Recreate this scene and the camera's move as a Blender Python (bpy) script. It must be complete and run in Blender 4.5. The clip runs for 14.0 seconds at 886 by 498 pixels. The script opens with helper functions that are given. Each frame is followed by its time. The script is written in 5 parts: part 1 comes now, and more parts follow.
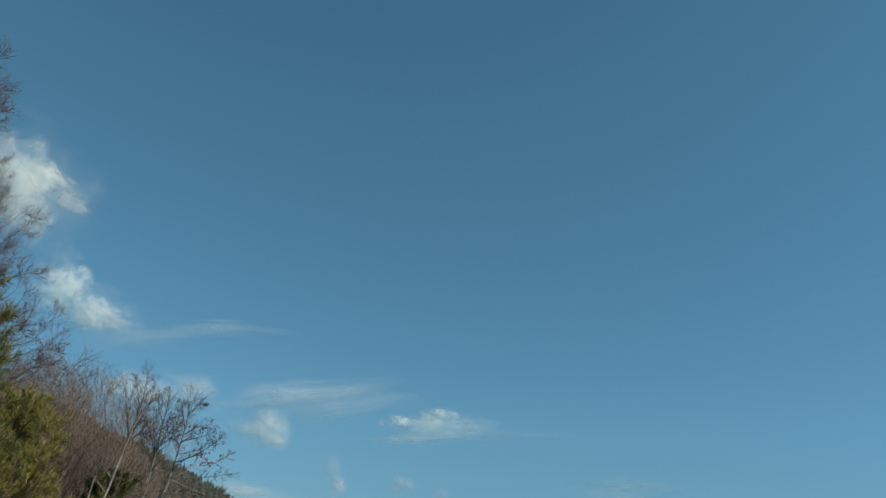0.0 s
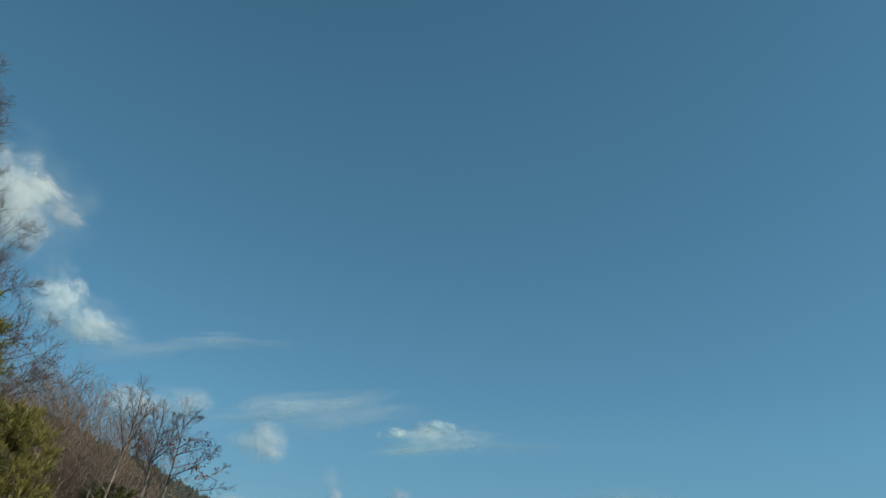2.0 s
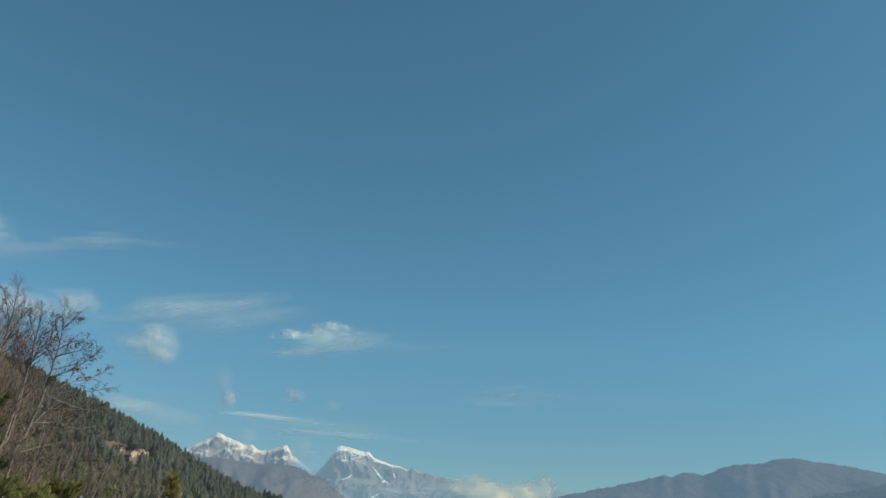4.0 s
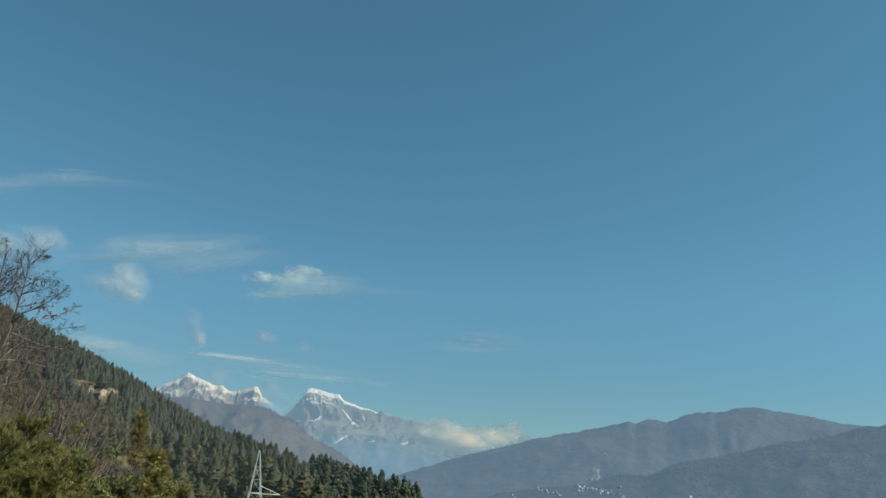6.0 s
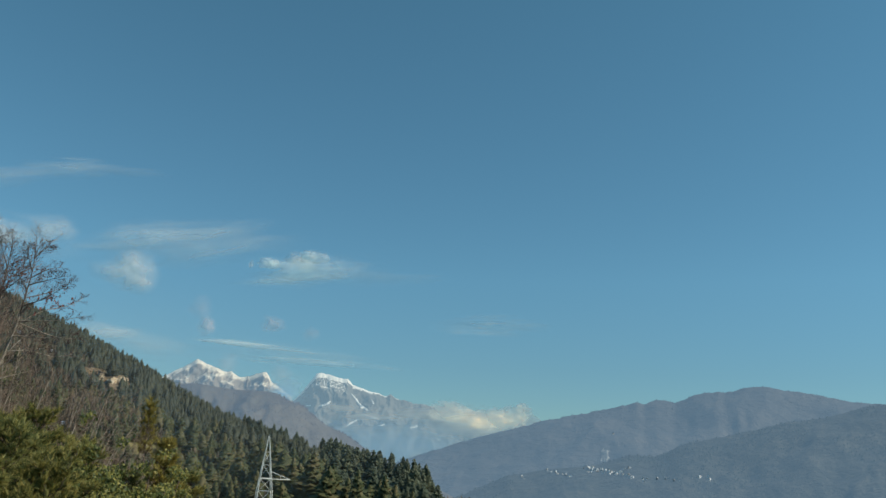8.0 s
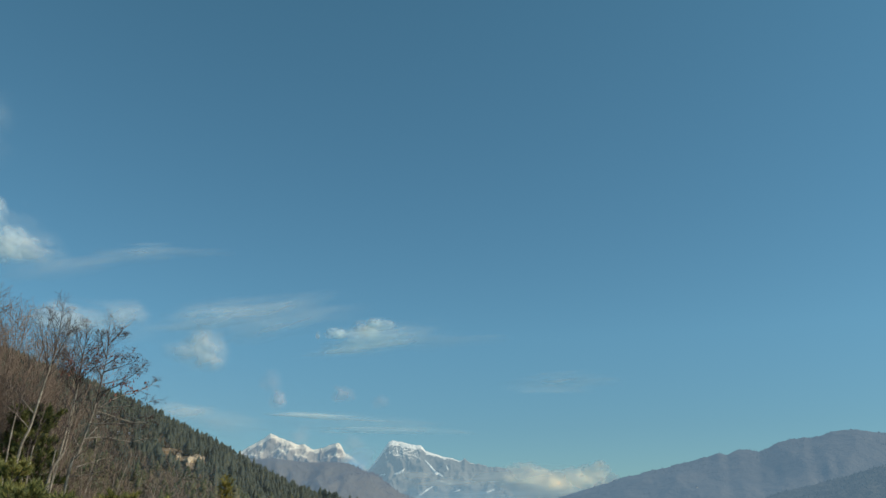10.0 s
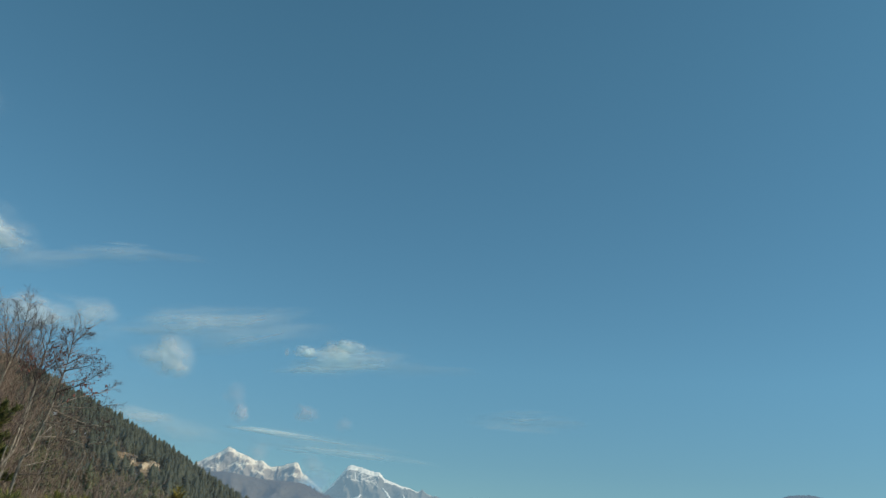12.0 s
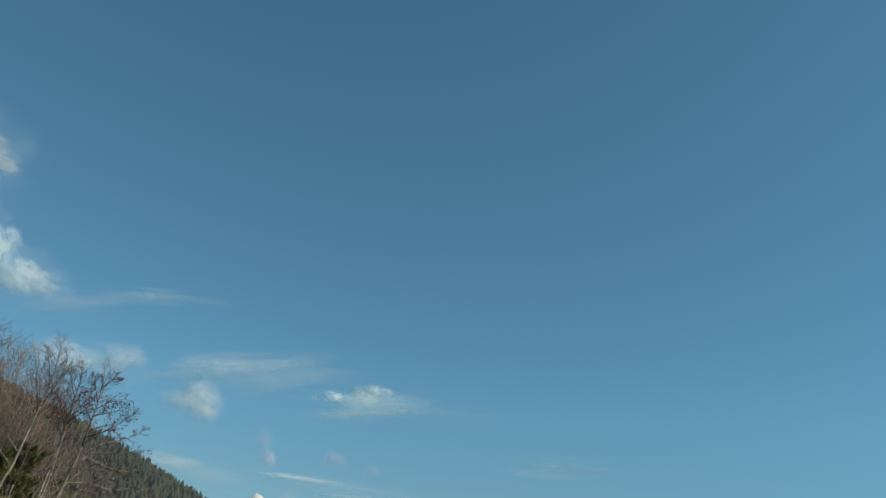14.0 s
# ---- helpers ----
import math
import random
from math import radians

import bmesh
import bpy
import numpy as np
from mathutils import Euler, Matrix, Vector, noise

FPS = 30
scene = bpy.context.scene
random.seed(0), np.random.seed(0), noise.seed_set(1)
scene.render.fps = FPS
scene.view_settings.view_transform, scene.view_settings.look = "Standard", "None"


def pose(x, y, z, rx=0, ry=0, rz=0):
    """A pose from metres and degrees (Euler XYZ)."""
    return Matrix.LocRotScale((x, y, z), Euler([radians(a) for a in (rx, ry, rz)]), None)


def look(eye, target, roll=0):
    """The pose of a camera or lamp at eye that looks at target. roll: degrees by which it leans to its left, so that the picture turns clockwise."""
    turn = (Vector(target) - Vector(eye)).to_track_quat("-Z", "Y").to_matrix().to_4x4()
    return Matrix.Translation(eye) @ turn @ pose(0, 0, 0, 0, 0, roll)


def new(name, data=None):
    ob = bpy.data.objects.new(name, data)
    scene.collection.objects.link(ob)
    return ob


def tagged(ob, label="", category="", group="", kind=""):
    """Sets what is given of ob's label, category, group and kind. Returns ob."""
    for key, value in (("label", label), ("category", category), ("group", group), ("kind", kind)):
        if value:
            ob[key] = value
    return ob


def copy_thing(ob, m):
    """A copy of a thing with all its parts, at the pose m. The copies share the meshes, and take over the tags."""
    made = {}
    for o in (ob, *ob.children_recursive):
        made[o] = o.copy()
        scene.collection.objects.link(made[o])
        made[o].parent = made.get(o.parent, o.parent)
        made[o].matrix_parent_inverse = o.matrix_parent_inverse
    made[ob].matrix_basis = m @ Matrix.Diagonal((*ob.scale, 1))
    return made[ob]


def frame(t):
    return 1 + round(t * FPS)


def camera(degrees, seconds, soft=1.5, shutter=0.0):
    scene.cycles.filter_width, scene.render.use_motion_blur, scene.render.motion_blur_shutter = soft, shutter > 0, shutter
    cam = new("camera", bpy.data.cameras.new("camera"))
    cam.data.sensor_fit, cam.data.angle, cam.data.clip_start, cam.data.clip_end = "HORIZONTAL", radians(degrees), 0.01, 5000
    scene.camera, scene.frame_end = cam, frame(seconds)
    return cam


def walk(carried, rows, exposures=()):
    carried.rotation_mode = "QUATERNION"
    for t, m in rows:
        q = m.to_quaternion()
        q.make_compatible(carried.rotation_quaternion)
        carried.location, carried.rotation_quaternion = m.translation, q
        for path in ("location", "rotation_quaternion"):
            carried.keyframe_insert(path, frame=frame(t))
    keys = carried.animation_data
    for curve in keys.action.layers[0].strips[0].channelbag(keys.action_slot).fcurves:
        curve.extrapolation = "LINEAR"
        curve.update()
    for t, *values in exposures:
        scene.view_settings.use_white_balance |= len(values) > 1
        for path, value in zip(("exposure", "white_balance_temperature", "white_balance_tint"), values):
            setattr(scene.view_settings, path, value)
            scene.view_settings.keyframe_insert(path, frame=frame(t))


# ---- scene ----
cam = camera(54.0, 14.0, soft=1.5)
PATH = [
    (0, pose(0.000, 0, 1.700, 114.40, -4.58, 3.96)),
    (0.5, pose(0.010, 0, 1.701, 114.61, -4.64, 3.93)),
    (1, pose(0.020, 0, 1.702, 114.76, -4.41, 3.93)),
    (1.5, pose(0.030, 0, 1.702, 115.01, -4.40, 3.87)),
    (2, pose(0.040, 0, 1.703, 115.16, -4.27, 3.86)),
    (2.5, pose(0.070, 0, 1.704, 115.94, -3.57, 3.28)),
    (3, pose(0.100, 0, 1.705, 113.92, -5.25, 3.37)),
    (3.5, pose(0.150, 0, 1.705, 111.18, -4.62, 1.57)),
    (4, pose(0.200, 0, 1.706, 109.21, -2.62, -2.84)),
    (4.2, pose(0.206, 0, 1.706, 108.39, -2.06, -4.28)),
    (6.3, pose(0.264, 0, 1.710, 105.61, -3.41, -4.98)),
    (6.5, pose(0.270, 0, 1.710, 105.47, -3.45, -5.03)),
    (7, pose(0.278, 0, 1.725, 105.22, -3.48, -4.96)),
    (7.2, pose(0.282, 0, 1.731, 105.14, -3.42, -5.00)),
    (8.8, pose(0.308, 0, 1.779, 104.33, -1.35, -2.70)),
    (9.3, pose(0.317, 0, 1.794, 104.89, 0.12, -1.03)),
    (9.5, pose(0.320, 0, 1.800, 106.06, 0.80, 0.01)),
    (10, pose(0.330, 0, 1.817, 108.55, -0.06, 0.74)),
    (10.5, pose(0.340, 0, 1.835, 109.31, -2.72, -1.12)),
    (11, pose(0.347, 0, 1.880, 109.70, -4.09, -2.18)),
    (11.5, pose(0.353, 0, 1.882, 110.24, -4.59, -2.36)),
    (12, pose(0.360, 0, 1.883, 110.61, -4.80, -2.38)),
    (12.5, pose(0.365, 0, 1.885, 111.70, -5.22, -2.18)),
    (13, pose(0.370, 0, 1.887, 112.55, -5.12, -1.53)),
    (13.5, pose(0.375, 0, 1.888, 113.09, -5.24, -0.99)),
    (14, pose(0.380, 0, 1.890, 113.38, -5.29, -0.63)),
]
walk(cam, PATH)

# ---- daylight: clear winter sky, sun high on the right ----
SUN_AZ, SUN_EL = 102.0, 36.0     # degrees clockwise from straight ahead, and above the horizon
scene.view_settings.exposure = -0.03
world = bpy.data.worlds.new("sky")
scene.world = world
world.use_nodes = True
wn, wl = world.node_tree.nodes, world.node_tree.links
sky = wn.new("ShaderNodeTexSky")
sky.sky_type = "NISHITA"
sky.sun_disc = False
sky.sun_elevation, sky.sun_rotation = radians(SUN_EL), radians(SUN_AZ)
sky.altitude, sky.air_density, sky.dust_density, sky.ozone_density = 0, 1.0, 0.1, 3.0
wn["Background"].inputs["Strength"].default_value = 0.118
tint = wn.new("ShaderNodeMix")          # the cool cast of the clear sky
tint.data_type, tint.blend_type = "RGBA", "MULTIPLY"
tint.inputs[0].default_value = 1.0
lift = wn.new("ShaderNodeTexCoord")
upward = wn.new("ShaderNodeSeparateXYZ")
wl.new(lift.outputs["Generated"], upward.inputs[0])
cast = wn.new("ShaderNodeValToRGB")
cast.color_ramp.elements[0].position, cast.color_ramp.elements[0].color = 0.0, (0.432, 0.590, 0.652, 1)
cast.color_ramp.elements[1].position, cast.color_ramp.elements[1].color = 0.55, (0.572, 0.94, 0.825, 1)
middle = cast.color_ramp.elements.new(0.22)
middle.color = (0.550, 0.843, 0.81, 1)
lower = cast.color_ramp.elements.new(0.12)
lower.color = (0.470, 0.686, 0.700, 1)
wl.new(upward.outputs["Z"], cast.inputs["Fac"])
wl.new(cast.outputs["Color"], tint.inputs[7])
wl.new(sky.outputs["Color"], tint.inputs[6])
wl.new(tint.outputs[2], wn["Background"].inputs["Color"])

sun = new("sun", bpy.data.lights.new("sun", "SUN"))
sun.data.energy, sun.data.angle, sun.data.color = 4.0, radians(0.5), (1.0, 0.90, 0.72)
sa, se = radians(SUN_AZ), radians(SUN_EL)
sun.matrix_world = look((800 * math.sin(sa) * math.cos(se), 800 * math.cos(sa) * math.cos(se), 800 * math.sin(se)), (0, 0, 0))


# ---- materials ----
def material(name, colors, scale=3.0, rough=0.85, bump=0.3, detail=8.0, fine=0.0, island=0.0, thing=0.0, glow=None, glow_strength=0.0, spec=0.2, lo=0.28, hi=0.72):
    """Base colour from two to four tones spread by noise, with a second finer noise, relief and per-piece variation."""
    m = bpy.data.materials.new(name)
    m.use_nodes = True
    n, l = m.node_tree.nodes, m.node_tree.links
    b = n["Principled BSDF"]
    b.inputs["Roughness"].default_value = rough
    b.inputs["Specular IOR Level"].default_value = spec
    co = n.new("ShaderNodeTexCoord")
    nz = n.new("ShaderNodeTexNoise")
    nz.inputs["Scale"].default_value, nz.inputs["Detail"].default_value, nz.inputs["Roughness"].default_value = scale, detail, 0.62
    l.new(co.outputs["Object"], nz.inputs["Vector"])
    fac = nz.outputs["Fac"]
    if fine:
        n2 = n.new("ShaderNodeTexNoise")
        n2.inputs["Scale"].default_value, n2.inputs["Detail"].default_value = fine, 4.0
        l.new(co.outputs["Object"], n2.inputs["Vector"])
        fac = mix_value(n, l, fac, n2.outputs["Fac"], 0.4)
    if island:
        geo = n.new("ShaderNodeNewGeometry")
        fac = mix_value(n, l, fac, geo.outputs["Random Per Island"], island)
    if thing:
        info = n.new("ShaderNodeObjectInfo")
        fac = mix_value(n, l, fac, info.outputs["Random"], thing)
    ramp = n.new("ShaderNodeValToRGB")
    spread(ramp, colors, lo, hi)
    l.new(fac, ramp.inputs["Fac"])
    l.new(ramp.outputs["Color"], b.inputs["Base Color"])
    if bump:
        bp = n.new("ShaderNodeBump")
        bp.inputs["Strength"].default_value, bp.inputs["Distance"].default_value = bump, 1.0 / scale
        l.new(nz.outputs["Fac"], bp.inputs["Height"])
        l.new(bp.outputs["Normal"], b.inputs["Normal"])
    # glow paints far haze as light given off by the surface
    if glow:
        b.inputs["Emission Color"].default_value = (*glow, 1)
        b.inputs["Emission Strength"].default_value = glow_strength
    return m


def mix_value(n, l, a, b, amount):
    mx = n.new("ShaderNodeMix")
    mx.inputs["Factor"].default_value = amount
    l.new(a, mx.inputs[2])
    l.new(b, mx.inputs[3])
    return mx.outputs[0]


def spread(ramp, colors, lo, hi):
    el = ramp.color_ramp.elements
    while len(el) < len(colors):
        el.new(0.5)
    for i, c in enumerate(colors):
        el[i].position = lo + (hi - lo) * i / (len(colors) - 1)
        el[i].color = (*c, 1)


def leafy(name, colors, island=0.6, thing=0.2, rough=0.6, through_light=0.25, scale=1.5, lo=0.28, hi=0.72):
    """Foliage: varied from leaf to leaf, lets some light through."""
    m = material(name, colors, scale=scale, rough=rough, bump=0, island=island, thing=thing, spec=0.3, lo=lo, hi=hi)
    n, l = m.node_tree.nodes, m.node_tree.links
    b = n["Principled BSDF"]
    tr = n.new("ShaderNodeBsdfTranslucent")
    l.new(b.inputs["Base Color"].links[0].from_socket, tr.inputs["Color"])
    mx = n.new("ShaderNodeMixShader")
    mx.inputs["Fac"].default_value = through_light
    l.new(b.outputs["BSDF"], mx.inputs[1])
    l.new(tr.outputs["BSDF"], mx.inputs[2])
    l.new(mx.outputs["Shader"], n["Material Output"].inputs["Surface"])
    return m


HAZE_GLOW_FAR = (0.155, 0.265, 0.375)
HAZE_GLOW = (0.19, 0.28, 0.385)   # blue haze before the distant ranges, put into their own emission
M_GROUND = material("winter_grass_and_earth", [(0.06, 0.05, 0.03), (0.12, 0.10, 0.055), (0.16, 0.15, 0.07)], scale=0.08, fine=1.5, bump=0.4)
M_HILL = material("forest_floor", [(0.075, 0.064, 0.046), (0.14, 0.112, 0.074), (0.215, 0.165, 0.105)], scale=0.02, fine=0.3, bump=0.3)
M_FIELD = material("dry_meadow", [(0.16, 0.15, 0.06), (0.24, 0.21, 0.09), (0.28, 0.25, 0.13)], scale=0.1, fine=1.0, bump=0.1)
M_SOIL = material("bare_soil", [(0.30, 0.21, 0.13), (0.50, 0.40, 0.27), (0.66, 0.57, 0.42)], scale=0.05, fine=0.6, bump=0.4)
M_BANK = material("brown_soil", [(0.12, 0.085, 0.05), (0.20, 0.145, 0.09), (0.34, 0.26, 0.17)], scale=0.05, fine=0.6, bump=0.4)
M_MID = material("far_brown_woods", [(0.040, 0.037, 0.032), (0.065, 0.058, 0.043), (0.097, 0.083, 0.058)], scale=0.006, fine=0.1, bump=0.3, glow=HAZE_GLOW, glow_strength=0.50)
M_RANGE = material("far_valley_side", [(0.028, 0.028, 0.028), (0.044, 0.04, 0.035), (0.07, 0.06, 0.048)], scale=0.006, fine=0.08, bump=0.4, glow=HAZE_GLOW_FAR, glow_strength=0.60)
M_SLIP = material("pale_rubble", [(0.084, 0.084, 0.077), (0.168, 0.168, 0.161), (0.308, 0.308, 0.280)], scale=0.02, fine=0.1, bump=0.3, glow=HAZE_GLOW_FAR, glow_strength=0.5)
M_SPUR = material("far_terraced_spur", [(0.013, 0.018, 0.016), (0.034, 0.036, 0.029), (0.080, 0.071, 0.052)], scale=0.025, fine=0.2, bump=0.5, glow=HAZE_GLOW_FAR, glow_strength=0.50)
M_MIDTREES = material("far_brown_trees", [(0.036, 0.030, 0.026), (0.065, 0.050, 0.040), (0.101, 0.076, 0.054)], scale=0.02, bump=0, island=0.3, glow=HAZE_GLOW, glow_strength=0.56)
M_SPURTREES = material("far_dark_trees", [(0.02, 0.032, 0.028), (0.035, 0.045, 0.033), (0.052, 0.052, 0.04)], scale=0.02, bump=0, island=0.4, glow=HAZE_GLOW_FAR, glow_strength=0.50)
M_RANGETREES = material("far_ridge_trees", [(0.03, 0.034, 0.032), (0.045, 0.045, 0.038), (0.07, 0.062, 0.05)], scale=0.01, bump=0, island=0.4, glow=HAZE_GLOW_FAR, glow_strength=0.54)
M_CONIFER = leafy("conifer_needles", [(0.082, 0.100, 0.078), (0.104, 0.122, 0.090), (0.124, 0.140, 0.098), (0.150, 0.158, 0.104)], island=0.25, thing=0.0, through_light=0.45, scale=0.07, lo=0.36, hi=0.64)
M_OLIVE = leafy("sunlit_pine_needles", [(0.062, 0.082, 0.042), (0.094, 0.112, 0.052), (0.132, 0.135, 0.06), (0.185, 0.16, 0.082)], island=0.3, thing=0.0, through_light=0.3, scale=0.08, lo=0.34, hi=0.66)
M_CONIFER_NEAR = leafy("conifer_needles_near", [(0.064, 0.088, 0.064), (0.094, 0.118, 0.078), (0.122, 0.140, 0.084)], island=0.3, thing=0.35, through_light=0.3)
M_FARTWIGS = leafy("far_bare_twigs", [(0.125, 0.102, 0.078), (0.20, 0.16, 0.115), (0.30, 0.235, 0.16)], island=0.4, thing=0.0, through_light=0.1, scale=0.06)
M_PINE = leafy("pine_needles", [(0.040, 0.055, 0.018), (0.092, 0.11, 0.030), (0.175, 0.172, 0.042), (0.30, 0.25, 0.065)], island=0.55)
M_GOLD = leafy("golden_pine_needles", [(0.12, 0.11, 0.025), (0.25, 0.21, 0.045), (0.42, 0.33, 0.075)], island=0.5)
M_PINE_DARK = leafy("dark_pine_needles", [(0.056, 0.075, 0.027), (0.12, 0.145, 0.046), (0.21, 0.215, 0.064), (0.32, 0.28, 0.085)], island=0.55)
M_BUSH = leafy("evergreen_leaves", [(0.045, 0.068, 0.024), (0.10, 0.128, 0.038), (0.19, 0.20, 0.055), (0.33, 0.30, 0.08)], island=0.6, rough=0.5)
M_DEAD = leafy("withered_leaves", [(0.09, 0.034, 0.030), (0.18, 0.062, 0.050), (0.29, 0.105, 0.075)], island=0.7)
M_CONE = leafy("dry_cones", [(0.02, 0.015, 0.013), (0.045, 0.03, 0.025), (0.08, 0.05, 0.04)], island=0.7)
M_BIRCH = material("pale_bark", [(0.1, 0.08, 0.065), (0.27, 0.235, 0.19), (0.56, 0.51, 0.43)], scale=5, fine=40, bump=0.3)
M_TWIG = material("purple_brown_twigs", [(0.062, 0.047, 0.045), (0.115, 0.088, 0.082), (0.20, 0.158, 0.145)], scale=4, fine=30, bump=0.2)
M_BROWNTWIG = material("brown_twigs", [(0.105, 0.078, 0.062), (0.185, 0.14, 0.112), (0.305, 0.238, 0.192)], scale=1.5, fine=30, bump=0.2, thing=0.2)
M_BARK = material("grey_brown_bark", [(0.06, 0.045, 0.035), (0.12, 0.09, 0.07), (0.20, 0.16, 0.13)], scale=6, fine=40, bump=0.5)
M_LIMB = material("weathered_limb_bark", [(0.07, 0.055, 0.048), (0.13, 0.105, 0.09), (0.24, 0.20, 0.17)], scale=3, fine=40, bump=0.2)
M_STEEL = material("galvanised_steel", [(0.50, 0.54, 0.53), (0.62, 0.66, 0.64), (0.72, 0.75, 0.72)], scale=3, fine=40, rough=0.5, bump=0.05, spec=0.5)
M_WALL = material("whitewashed_wall", [(0.34, 0.36, 0.38), (0.66, 0.69, 0.72), (0.85, 0.87, 0.88)], scale=0.3, bump=0, thing=0.6)
M_ROOF = material("sheet_roof", [(0.22, 0.24, 0.26), (0.50, 0.54, 0.58), (0.80, 0.83, 0.86)], scale=0.2, bump=0, thing=0.8)
M_DARK = material("dark_opening", [(0.02, 0.02, 0.025), (0.04, 0.04, 0.045)], scale=1, bump=0)


def snow_material(name, snowline, cover, glow_strength, spread_m=100, drop=-0.4, thinning=0.0, haze_glow=HAZE_GLOW, snow=(0.62, 0.58, 0.50), lean=40, streaky=0.9, rock=(0.10, 0.098, 0.09), cornice=0.0, grain=0.045, edge=0.06):
    """Snow over rock: rock shows where noise and steepness bare it, more of it lower down."""
    m = bpy.data.materials.new(name)
    m.use_nodes = True
    n, l = m.node_tree.nodes, m.node_tree.links
    b = n["Principled BSDF"]
    b.inputs["Roughness"].default_value = 0.8
    b.inputs["Specular IOR Level"].default_value = 0.2
    co = n.new("ShaderNodeTexCoord")
    geo = n.new("ShaderNodeNewGeometry")
    split = n.new("ShaderNodeSeparateXYZ")
    l.new(geo.outputs["Position"], split.inputs[0])
    rise = n.new("ShaderNodeMapRange")
    rise.inputs["From Min"].default_value, rise.inputs["From Max"].default_value = snowline - spread_m, snowline + spread_m
    rise.inputs["To Min"].default_value, rise.inputs["To Max"].default_value = drop, 0.22
    l.new(split.outputs["Z"], rise.inputs["Value"])
    tilt = n.new("ShaderNodeSeparateXYZ")
    l.new(geo.outputs["Normal"], tilt.inputs[0])
    nz = n.new("ShaderNodeTexNoise")
    nz.inputs["Scale"].default_value, nz.inputs["Detail"].default_value, nz.inputs["Roughness"].default_value = grain, 10, 0.7
    l.new(co.outputs["Object"], nz.inputs["Vector"])
    share = n.new("ShaderNodeAttribute")
    share.attribute_name = "share"
    brink = n.new("ShaderNodeMapRange")         # wind-packed snow lies thick along the crest
    brink.inputs["From Min"].default_value, brink.inputs["From Max"].default_value = 0.955, 0.995
    brink.inputs["To Min"].default_value, brink.inputs["To Max"].default_value = 0.0, cornice
    l.new(share.outputs["Fac"], brink.inputs["Value"])

    def add(a, b_, mul=1.0):
        x = n.new("ShaderNodeMath")
        x.operation = "MULTIPLY_ADD"
        l.new(a, x.inputs[0])
        x.inputs[1].default_value = mul
        if b_ is None:
            x.inputs[2].default_value = 0.0
        else:
            l.new(b_, x.inputs[2])
        return x.outputs[0]
    lee = n.new("ShaderNodeMapRange")           # the snow thins out along the ridge
    lee.inputs["From Min"].default_value, lee.inputs["From Max"].default_value = -180, 120
    lee.inputs["To Min"].default_value, lee.inputs["To Max"].default_value = 0.0, thinning
    l.new(split.outputs["X"], lee.inputs["Value"])
    turned = n.new("ShaderNodeVectorRotate")    # snow lies in gullies that run down the fall line
    turned.rotation_type = "Y_AXIS"
    turned.inputs["Angle"].default_value = radians(lean)
    l.new(co.outputs["Object"], turned.inputs["Vector"])
    drawn = n.new("ShaderNodeVectorMath")
    drawn.operation = "MULTIPLY"
    drawn.inputs[1].default_value = (1.0, 0.5, 0.28)
    l.new(turned.outputs[0], drawn.inputs[0])
    gully = n.new("ShaderNodeTexNoise")
    gully.inputs["Scale"].default_value, gully.inputs["Detail"].default_value, gully.inputs["Roughness"].default_value = grain, 8, 0.66
    l.new(drawn.outputs[0], gully.inputs["Vector"])
    total = add(nz.outputs["Fac"], add(tilt.outputs["Z"], add(lee.outputs["Result"], add(brink.outputs["Result"], rise.outputs["Result"])), 0.35), 1.7 - streaky)
    total = add(gully.outputs["Fac"], total, streaky)
    half = n.new("ShaderNodeMath")
    half.operation = "MULTIPLY"
    half.inputs[1].default_value = 0.5
    l.new(total, half.inputs[0])
    ramp = n.new("ShaderNodeValToRGB")
    spread(ramp, [rock, tuple(c * 1.7 for c in rock), tuple(c * 0.8 for c in snow), snow], cover * 0.5, cover * 0.5 + edge)
    l.new(half.outputs[0], ramp.inputs["Fac"])
    l.new(ramp.outputs["Color"], b.inputs["Base Color"])
    bp = n.new("ShaderNodeBump")
    bp.inputs["Strength"].default_value, bp.inputs["Distance"].default_value = 0.5, 20
    l.new(nz.outputs["Fac"], bp.inputs["Height"])
    l.new(bp.outputs["Normal"], b.inputs["Normal"])
    # haze over the peaks is painted as emission of snow and rock
    b.inputs["Emission Color"].default_value = (*haze_glow, 1)
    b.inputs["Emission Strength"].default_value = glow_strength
    return m


